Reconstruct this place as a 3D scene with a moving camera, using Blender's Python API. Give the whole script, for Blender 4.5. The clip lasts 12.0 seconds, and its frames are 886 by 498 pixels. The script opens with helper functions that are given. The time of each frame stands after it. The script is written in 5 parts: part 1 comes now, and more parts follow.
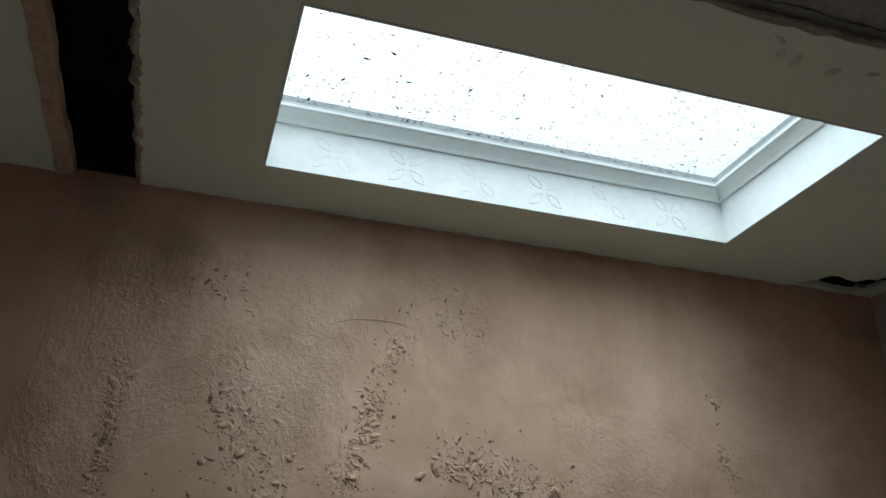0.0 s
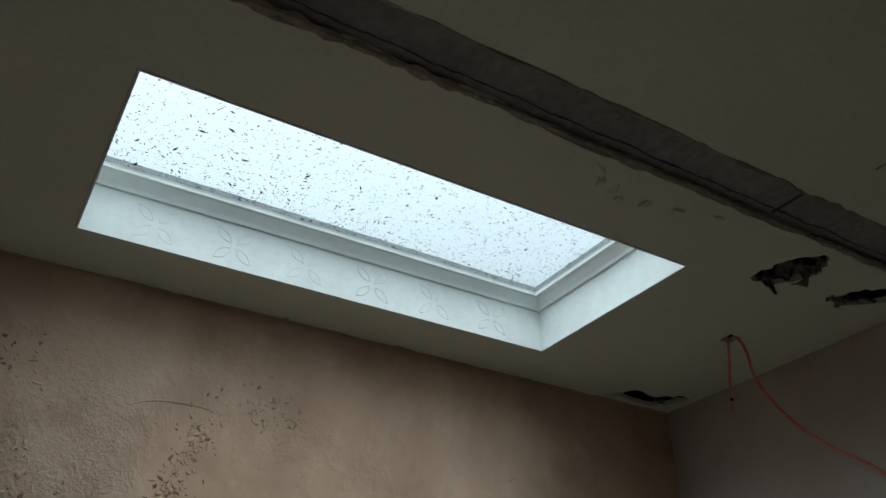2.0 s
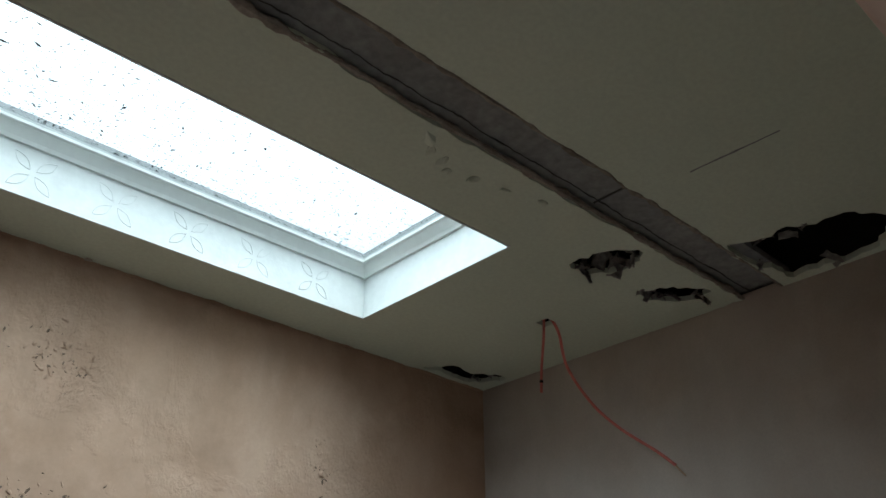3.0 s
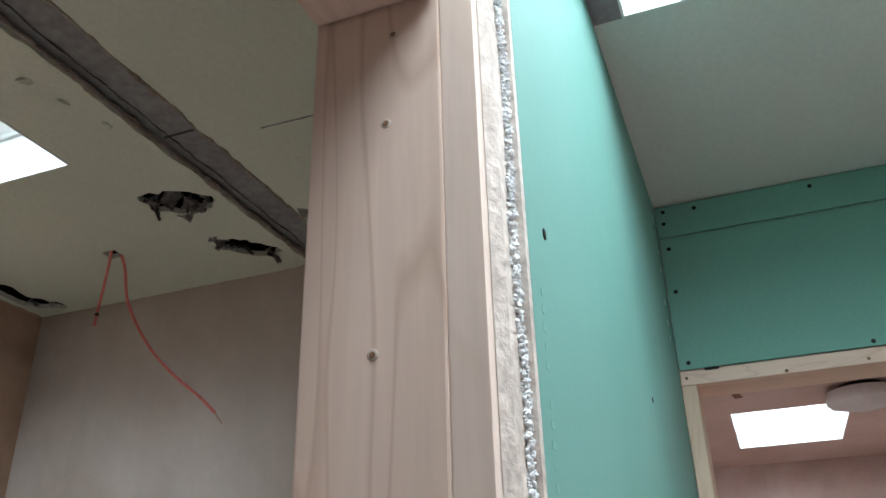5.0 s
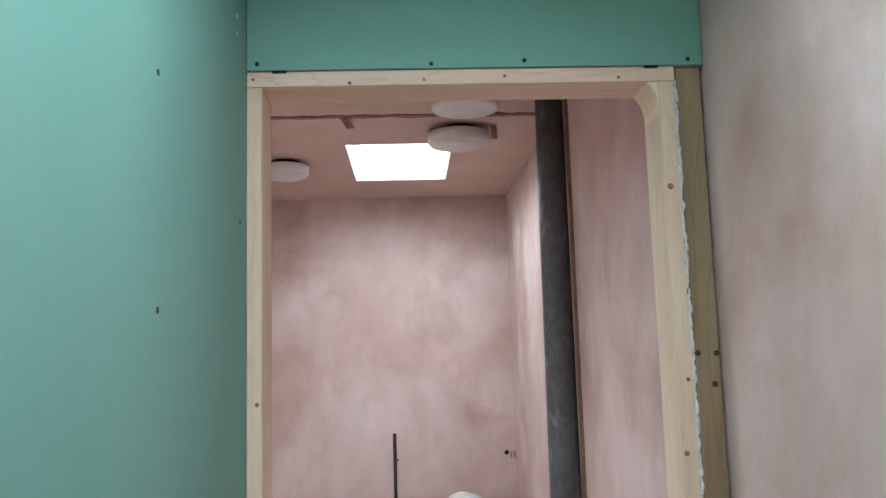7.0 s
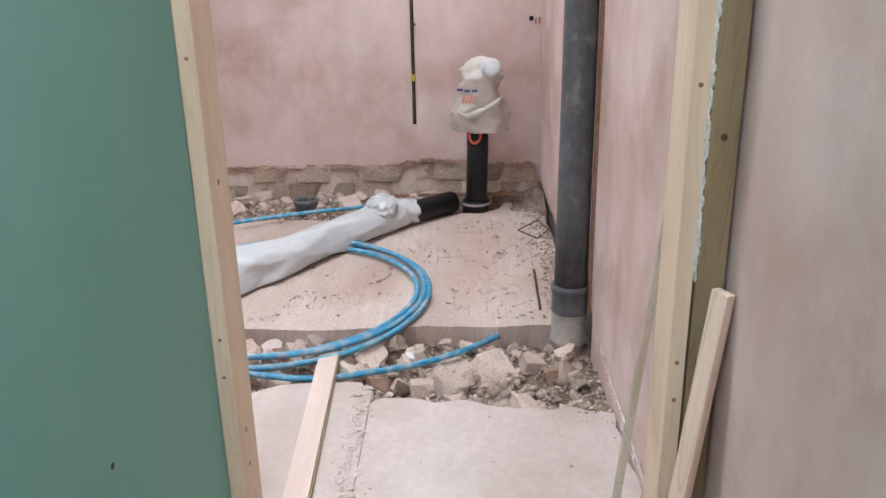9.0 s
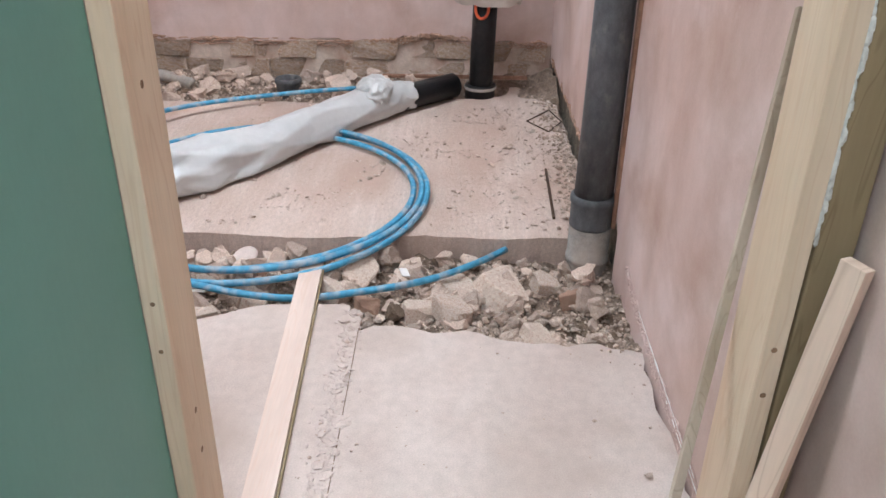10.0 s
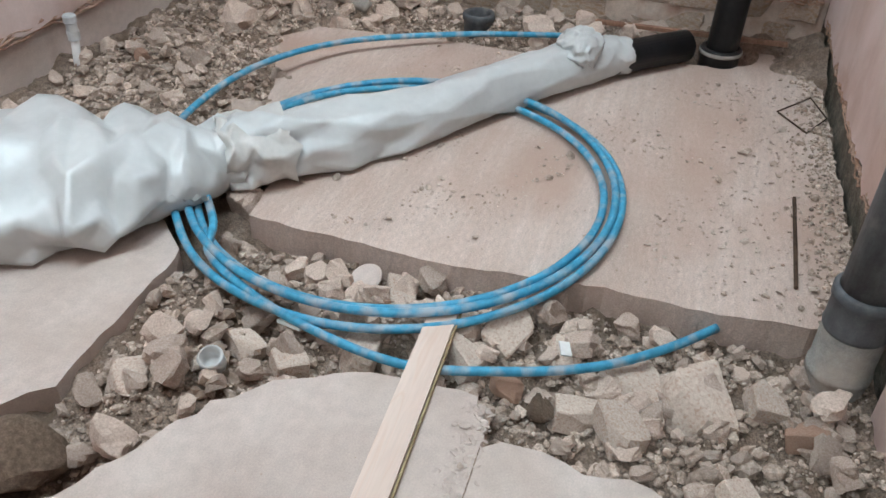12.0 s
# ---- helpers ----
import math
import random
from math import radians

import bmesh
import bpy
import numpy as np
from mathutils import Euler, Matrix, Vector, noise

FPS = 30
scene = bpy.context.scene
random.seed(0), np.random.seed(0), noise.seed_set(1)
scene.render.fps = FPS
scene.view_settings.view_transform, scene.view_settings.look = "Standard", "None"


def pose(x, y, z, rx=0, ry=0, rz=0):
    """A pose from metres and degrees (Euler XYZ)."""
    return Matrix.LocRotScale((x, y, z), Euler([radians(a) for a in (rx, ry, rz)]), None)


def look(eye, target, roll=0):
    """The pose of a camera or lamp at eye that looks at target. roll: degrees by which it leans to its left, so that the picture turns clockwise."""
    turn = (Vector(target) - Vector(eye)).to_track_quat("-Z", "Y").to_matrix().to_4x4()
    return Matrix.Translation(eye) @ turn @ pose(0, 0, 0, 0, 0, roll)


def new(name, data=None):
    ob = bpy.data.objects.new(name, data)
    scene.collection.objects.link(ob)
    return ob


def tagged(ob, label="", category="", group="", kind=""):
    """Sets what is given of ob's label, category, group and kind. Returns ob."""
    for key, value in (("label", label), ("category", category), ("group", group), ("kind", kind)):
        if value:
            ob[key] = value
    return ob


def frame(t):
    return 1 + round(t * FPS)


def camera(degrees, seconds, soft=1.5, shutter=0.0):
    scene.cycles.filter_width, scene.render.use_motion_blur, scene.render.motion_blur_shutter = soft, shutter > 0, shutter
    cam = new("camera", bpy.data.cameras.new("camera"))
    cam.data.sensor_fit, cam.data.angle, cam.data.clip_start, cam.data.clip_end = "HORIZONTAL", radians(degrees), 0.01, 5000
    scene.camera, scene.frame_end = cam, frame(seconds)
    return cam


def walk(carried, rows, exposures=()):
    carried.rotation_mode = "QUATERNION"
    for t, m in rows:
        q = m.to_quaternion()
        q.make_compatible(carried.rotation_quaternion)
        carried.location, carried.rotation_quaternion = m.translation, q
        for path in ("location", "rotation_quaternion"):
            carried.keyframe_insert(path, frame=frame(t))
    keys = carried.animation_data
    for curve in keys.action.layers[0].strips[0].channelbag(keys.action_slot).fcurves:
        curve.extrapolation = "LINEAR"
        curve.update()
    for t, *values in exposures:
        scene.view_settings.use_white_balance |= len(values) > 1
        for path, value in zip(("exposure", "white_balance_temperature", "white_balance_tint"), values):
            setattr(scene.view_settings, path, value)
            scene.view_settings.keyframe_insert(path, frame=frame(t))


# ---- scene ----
cam = camera(57.2, 12.0)
PATH = [
    (0, (0.757, 0.892, 1.532), (1.308, 2.609, 2.397), 0.6),
    (0.5, (0.753, 0.893, 1.534), (1.39, 2.499, 2.541), -0.2),
    (1, (0.748, 0.875, 1.54), (1.422, 2.433, 2.598), -0.7),
    (1.5, (0.747, 0.874, 1.543), (1.477, 2.403, 2.606), -0.3),
    (2, (0.771, 0.89, 1.553), (1.651, 2.349, 2.601), -0.1),
    (2.5, (0.811, 0.895, 1.567), (1.869, 2.255, 2.582), -0.2),
    (4.3, (0.89, 0.804, 1.541), (2.366, 1.818, 2.431), -0.1),
    (4.5, (0.897, 0.786, 1.539), (2.434, 1.709, 2.425), -0.8),
    (5, (0.946, 0.737, 1.549), (2.628, 1.37, 2.427), -1.5),
    (5.5, (0.981, 0.674, 1.554), (2.77, 0.974, 2.396), -1.8),
    (6, (1.006, 0.607, 1.545), (2.874, 0.647, 2.258), -1.8),
    (6.5, (1.031, 0.566, 1.527), (2.963, 0.483, 2.039), -1.8),
    (7, (1.055, 0.562, 1.487), (3.037, 0.476, 1.74), -1.7),
    (7.5, (1.078, 0.547, 1.423), (3.087, 0.463, 1.39), -1.1),
    (7.7, (1.084, 0.531, 1.401), (3.076, 0.444, 1.254), -0.9),
    (9.3, (1.359, 0.431, 1.164), (3.208, 0.486, 0.403), -0.8),
    (9.5, (1.423, 0.441, 1.148), (3.242, 0.493, 0.319), -0.4),
    (10, (1.672, 0.48, 1.15), (3.434, 0.49, 0.205), 0.9),
    (10.5, (1.891, 0.461, 1.153), (3.628, 0.498, 0.162), 1.1),
    (11, (2.126, 0.404, 1.154), (3.836, 0.55, 0.128), 0.1),
    (11.5, (2.278, 0.427, 1.149), (3.948, 0.701, 0.084), -0.0),
    (12, (2.422, 0.504, 1.131), (3.981, 0.953, -0.04), 1.5),
]
# seconds, stops, white balance, tint: the clip's camera opens up and drifts warmer as it leaves the bright window
EXPOSURES = [(0.0, -0.33, 6350, 8), (0.6, -0.85, 6400, 7), (2.3, -0.88, 6350, 6), (2.7, -0.55, 6300, 6), (4.3, 1.02, 6250, 6), (5.0, 0.78, 6350, 13), (5.5, 0.48, 6400, 18), (6.0, 0.62, 6480, 20), (6.5, 0.98, 6600, 22),
             (7.0, 1.12, 6370, 15), (7.7, 1.28, 6180, 10), (9.5, 1.55, 6500, 17), (10.0, 1.48, 6500, 16), (10.5, 1.38, 6450, 14), (11.0, 1.33, 6310, 10), (12.0, 1.24, 6280, 7)]
walk(cam, [(t, look(eye, target, roll)) for t, eye, target, roll in PATH], EXPOSURES)

# ---- world and light ----
world = bpy.data.worlds.new("sky")
scene.world = world
world.use_nodes = True
wn = world.node_tree
sky = wn.nodes.new("ShaderNodeTexSky")
sky.sky_type, sky.sun_disc = "NISHITA", False
sky.sun_elevation, sky.sun_rotation = radians(50), radians(200)
wn.nodes["Background"].inputs["Strength"].default_value = 0.1
wn.links.new(sky.outputs["Color"], wn.nodes["Background"].inputs["Color"])
sun = new("sun", bpy.data.lights.new("sun", "SUN"))
sun.data.energy, sun.data.angle, sun.data.color = 0.6, radians(20), (1, 0.97, 0.93)
sun.matrix_world = look((0, 0, 8), (1.5, 4, 0))
CEIL = 2.36
# roof windows: x0, x1, y0, y1; d is unseen, added to brighten the bathroom
WINDOWS = {"a": (0.841, 1.889, 1.824, 2.289), "c": (0.85, 1.892, 0.335, 0.804), "b": (4.384, 5.087, 0.367, 0.811), "d": (2.75, 3.75, 1.32, 2.02)}
POWER = {"a": 1.15, "c": 1.25, "b": 1.65, "d": 1.2}
RADIANCE = 5.0
SPREAD = {"a": 146, "c": 158, "b": 172, "d": 170}


def sky_lamp(key):
    x0, x1, y0, y1 = WINDOWS[key]
    data = bpy.data.lights.new("daylight", "AREA")
    data.shape, data.size, data.size_y = "RECTANGLE", x1 - x0, y1 - y0
    data.energy = RADIANCE * POWER[key] * math.pi * data.size * data.size_y
    data.color = (0.79, 0.93, 1.0)
    data.spread = radians(SPREAD[key])
    new("daylight", data).matrix_world = pose((x0 + x1) / 2, (y0 + y1) / 2, CEIL + 0.153)


for key in WINDOWS:
    sky_lamp(key)

# ---- materials ----


def material(name, low, high, scale=6.0, rough=0.8, bump=0.15, grain=90.0, metal=0.0, stretch=(1, 1, 1), stain=None, stain_at=0.58, vary=0.0, fine=0.25, spec=0.3, detail=8, soft=0.62, grit=0.0, grit_tone=0.2):
    """Two tones mixed by broad noise, a fine grain over it, an optional third tone in patches, and relief."""
    m = bpy.data.materials.new(name)
    m.use_nodes = True
    n, link = m.node_tree.nodes, m.node_tree.links.new
    b = n["Principled BSDF"]
    geo = n.new("ShaderNodeTexCoord")
    mapping = n.new("ShaderNodeMapping")
    mapping.inputs["Scale"].default_value = stretch
    link(geo.outputs["Object"], mapping.inputs["Vector"])
    broad = n.new("ShaderNodeTexNoise")
    broad.inputs["Scale"].default_value, broad.inputs["Detail"].default_value, broad.inputs["Roughness"].default_value = scale, detail, soft
    link(mapping.outputs["Vector"], broad.inputs["Vector"])
    ramp = n.new("ShaderNodeValToRGB")
    ramp.color_ramp.elements[0].position, ramp.color_ramp.elements[0].color = 0.33, (*low, 1)
    ramp.color_ramp.elements[1].position, ramp.color_ramp.elements[1].color = 0.67, (*high, 1)
    link(broad.outputs["Fac"], ramp.inputs["Fac"])
    small = n.new("ShaderNodeTexNoise")
    small.inputs["Scale"].default_value, small.inputs["Detail"].default_value = grain, 4
    link(mapping.outputs["Vector"], small.inputs["Vector"])
    spread = n.new("ShaderNodeMapRange")
    spread.inputs["From Min"].default_value, spread.inputs["From Max"].default_value = 0.3, 0.7
    spread.inputs["To Min"].default_value, spread.inputs["To Max"].default_value = 1 - fine, 1 + fine * 0.5
    link(small.outputs["Fac"], spread.inputs["Value"])
    mix = n.new("ShaderNodeMix")
    mix.data_type, mix.blend_type = "RGBA", "MULTIPLY"
    mix.inputs["Factor"].default_value = 1.0
    link(ramp.outputs["Color"], mix.inputs["A"])
    link(spread.outputs["Result"], mix.inputs["B"])
    colour = mix.outputs["Result"]
    relief = small.outputs["Fac"]
    if grit:
        sand = n.new("ShaderNodeTexNoise")
        sand.inputs["Scale"].default_value, sand.inputs["Detail"].default_value, sand.inputs["Roughness"].default_value = grit, 3, 0.7
        link(geo.outputs["Object"], sand.inputs["Vector"])
        tone = n.new("ShaderNodeMapRange")
        tone.inputs["From Min"].default_value, tone.inputs["From Max"].default_value = 0.34, 0.66
        tone.inputs["To Min"].default_value, tone.inputs["To Max"].default_value = 1 - grit_tone, 1 + grit_tone * 0.6
        link(sand.outputs["Fac"], tone.inputs["Value"])
        speck = n.new("ShaderNodeMix")
        speck.data_type, speck.blend_type = "RGBA", "MULTIPLY"
        speck.inputs["Factor"].default_value = 1.0
        link(colour, speck.inputs["A"])
        link(tone.outputs["Result"], speck.inputs["B"])
        colour = speck.outputs["Result"]
        both = n.new("ShaderNodeMath")
        both.operation = "ADD"
        link(small.outputs["Fac"], both.inputs[0])
        link(sand.outputs["Fac"], both.inputs[1])
        relief = both.outputs["Value"]
    if stain:
        patch = n.new("ShaderNodeTexNoise")
        patch.inputs["Scale"].default_value, patch.inputs["Detail"].default_value, patch.inputs["Distortion"].default_value = scale * 0.8, 7, 0.25
        link(mapping.outputs["Vector"], patch.inputs["Vector"])
        edge = n.new("ShaderNodeMapRange")
        edge.inputs["From Min"].default_value, edge.inputs["From Max"].default_value = stain_at - 0.08, stain_at + 0.12
        edge.inputs["To Max"].default_value = 0.75
        link(patch.outputs["Fac"], edge.inputs["Value"])
        over = n.new("ShaderNodeMix")
        over.data_type = "RGBA"
        over.inputs["B"].default_value = (*stain, 1)
        link(edge.outputs["Result"], over.inputs["Factor"])
        link(colour, over.inputs["A"])
        colour = over.outputs["Result"]
    if vary:
        info = n.new("ShaderNodeObjectInfo")
        hue = n.new("ShaderNodeHueSaturation")
        value = n.new("ShaderNodeMapRange")
        value.inputs["To Min"].default_value, value.inputs["To Max"].default_value = 1 - vary, 1 + vary
        link(info.outputs["Random"], value.inputs["Value"])
        link(value.outputs["Result"], hue.inputs["Value"])
        link(colour, hue.inputs["Color"])
        colour = hue.outputs["Color"]
    link(colour, b.inputs["Base Color"])
    b.inputs["Roughness"].default_value, b.inputs["Metallic"].default_value = rough, metal
    b.inputs["Specular IOR Level"].default_value = spec
    if bump:
        add = n.new("ShaderNodeMath")
        add.operation = "ADD"
        link(broad.outputs["Fac"], add.inputs[0])
        link(relief, add.inputs[1])
        rise = n.new("ShaderNodeBump")
        rise.inputs["Strength"].default_value, rise.inputs["Distance"].default_value = bump, 0.01
        link(add.outputs["Value"], rise.inputs["Height"])
        link(rise.outputs["Normal"], b.inputs["Normal"])
    return m


def wood(name, low, high, knot, along=(14, 14, 1.2), rough=0.7, vary=0.1):
    m = material(name, low, high, 1.0, rough, 0.04, 14.0, stretch=along, fine=0.05, vary=vary, detail=2.5, soft=0.45)
    n, link = m.node_tree.nodes, m.node_tree.links.new
    b = n["Principled BSDF"]
    source = b.inputs["Base Color"].links[0].from_socket
    geo = n.new("ShaderNodeTexCoord")
    mapping = n.new("ShaderNodeMapping")
    mapping.inputs["Scale"].default_value = [v * 0.25 for v in along]
    link(geo.outputs["Object"], mapping.inputs["Vector"])
    wave = n.new("ShaderNodeTexNoise")
    wave.inputs["Scale"].default_value, wave.inputs["Detail"].default_value, wave.inputs["Distortion"].default_value = 4.0, 2, 1.2
    link(mapping.outputs["Vector"], wave.inputs["Vector"])
    rings = n.new("ShaderNodeMath")
    rings.operation = "PINGPONG"
    rings.inputs[1].default_value = 0.06
    link(wave.outputs["Fac"], rings.inputs[0])
    line = n.new("ShaderNodeMapRange")
    line.inputs["From Min"].default_value, line.inputs["From Max"].default_value = 0.0, 0.016
    line.inputs["To Min"].default_value, line.inputs["To Max"].default_value = 0.4, 0.0
    link(rings.outputs["Value"], line.inputs["Value"])
    over = n.new("ShaderNodeMix")
    over.data_type = "RGBA"
    over.inputs["B"].default_value = (*knot, 1)
    link(line.outputs["Result"], over.inputs["Factor"])
    link(source, over.inputs["A"])
    link(over.outputs["Result"], b.inputs["Base Color"])
    return m


def plaster(name, pale, mid, brown, scale=2.0, rough=0.85, pits=0.0, streak=0.06, lift=0.0, contrast=0.13):
    """Skim plaster drying in patches: three tones in blotches with soft rims, trowel streaks, fine sand, and rough torn patches where pits is set."""
    m = bpy.data.materials.new(name)
    m.use_nodes = True
    n, link = m.node_tree.nodes, m.node_tree.links.new
    b = n["Principled BSDF"]
    geo = n.new("ShaderNodeTexCoord")

    def field(freq, detail, roughness, stretch=(1, 1, 1), shift=0.0, bend=0.0):
        at = n.new("ShaderNodeMapping")
        at.inputs["Scale"].default_value = stretch
        at.inputs["Location"].default_value = (shift, shift * 0.7, shift * 1.3)
        link(geo.outputs["Object"], at.inputs["Vector"])
        f = n.new("ShaderNodeTexNoise")
        f.inputs["Scale"].default_value, f.inputs["Detail"].default_value = freq, detail
        f.inputs["Roughness"].default_value, f.inputs["Distortion"].default_value = roughness, bend
        link(at.outputs["Vector"], f.inputs["Vector"])
        return f.outputs["Fac"]

    def ranged(value, a, z, lo, hi):
        f = n.new("ShaderNodeMapRange")
        f.inputs["From Min"].default_value, f.inputs["From Max"].default_value = a, z
        f.inputs["To Min"].default_value, f.inputs["To Max"].default_value = lo, hi
        link(value, f.inputs["Value"])
        return f.outputs["Result"]

    def tinted(a, factor, tone, multiply=False):
        f = n.new("ShaderNodeMix")
        f.data_type = "RGBA"
        if multiply:
            f.blend_type = "MULTIPLY"
            f.inputs["Factor"].default_value = 1.0
            link(factor, f.inputs["B"])
        else:
            f.inputs["B"].default_value = (*tone, 1)
            link(factor, f.inputs["Factor"])
        link(a, f.inputs["A"])
        return f.outputs["Result"]

    ramp = n.new("ShaderNodeValToRGB")
    e = ramp.color_ramp.elements
    e[0].position, e[0].color = 0.5 - contrast + lift, (*pale, 1)
    e[1].position, e[1].color = 0.5 + contrast + lift, (*mid, 1)
    link(field(scale, 9, 0.6, (1, 1, 0.85), 0.0, 0.3), ramp.inputs["Fac"])
    colour = tinted(ramp.outputs["Color"], ranged(field(scale * 1.25, 6, 0.55, (1, 1, 1.1), 3.7, 0.25), 0.50, 0.74, 0.0, 0.85), brown)
    colour = tinted(colour, ranged(field(scale * 3.3, 6, 0.6, (1, 1, 0.8), 8.1), 0.60, 0.70, 0.0, 0.45), pale)
    swipe = field(5.0, 5, 0.6, (1.6, 1.6, 0.55), 1.3, 0.5)
    colour = tinted(colour, ranged(swipe, 0.34, 0.66, 1 - streak, 1 + streak * 0.7), None, True)
    sand = field(170, 3, 0.7)
    colour = tinted(colour, ranged(sand, 0.3, 0.7, 0.95, 1.03), None, True)
    link(colour, b.inputs["Base Color"])
    b.inputs["Roughness"].default_value, b.inputs["Specular IOR Level"].default_value = rough, 0.3
    rise = n.new("ShaderNodeBump")
    rise.inputs["Strength"].default_value, rise.inputs["Distance"].default_value = 0.06, 0.01
    link(swipe, rise.inputs["Height"])
    normal = rise.outputs["Normal"]
    if pits:
        mask = ranged(field(3.6, 6, 0.6, (1, 1, 0.7), 5.0, 0.4), 0.50, 0.64, 0.0, 1.0)
        torn = field(80, 5, 0.65, (1, 1, 1), 2.0, 0.6)
        deep = n.new("ShaderNodeMath")
        deep.operation = "MULTIPLY"
        link(mask, deep.inputs[0])
        link(torn, deep.inputs[1])
        pit = n.new("ShaderNodeBump")
        pit.inputs["Strength"].default_value, pit.inputs["Distance"].default_value = pits, 0.012
        link(deep.outputs["Value"], pit.inputs["Height"])
        link(normal, pit.inputs["Normal"])
        normal = pit.outputs["Normal"]
    link(normal, b.inputs["Normal"])
    return m


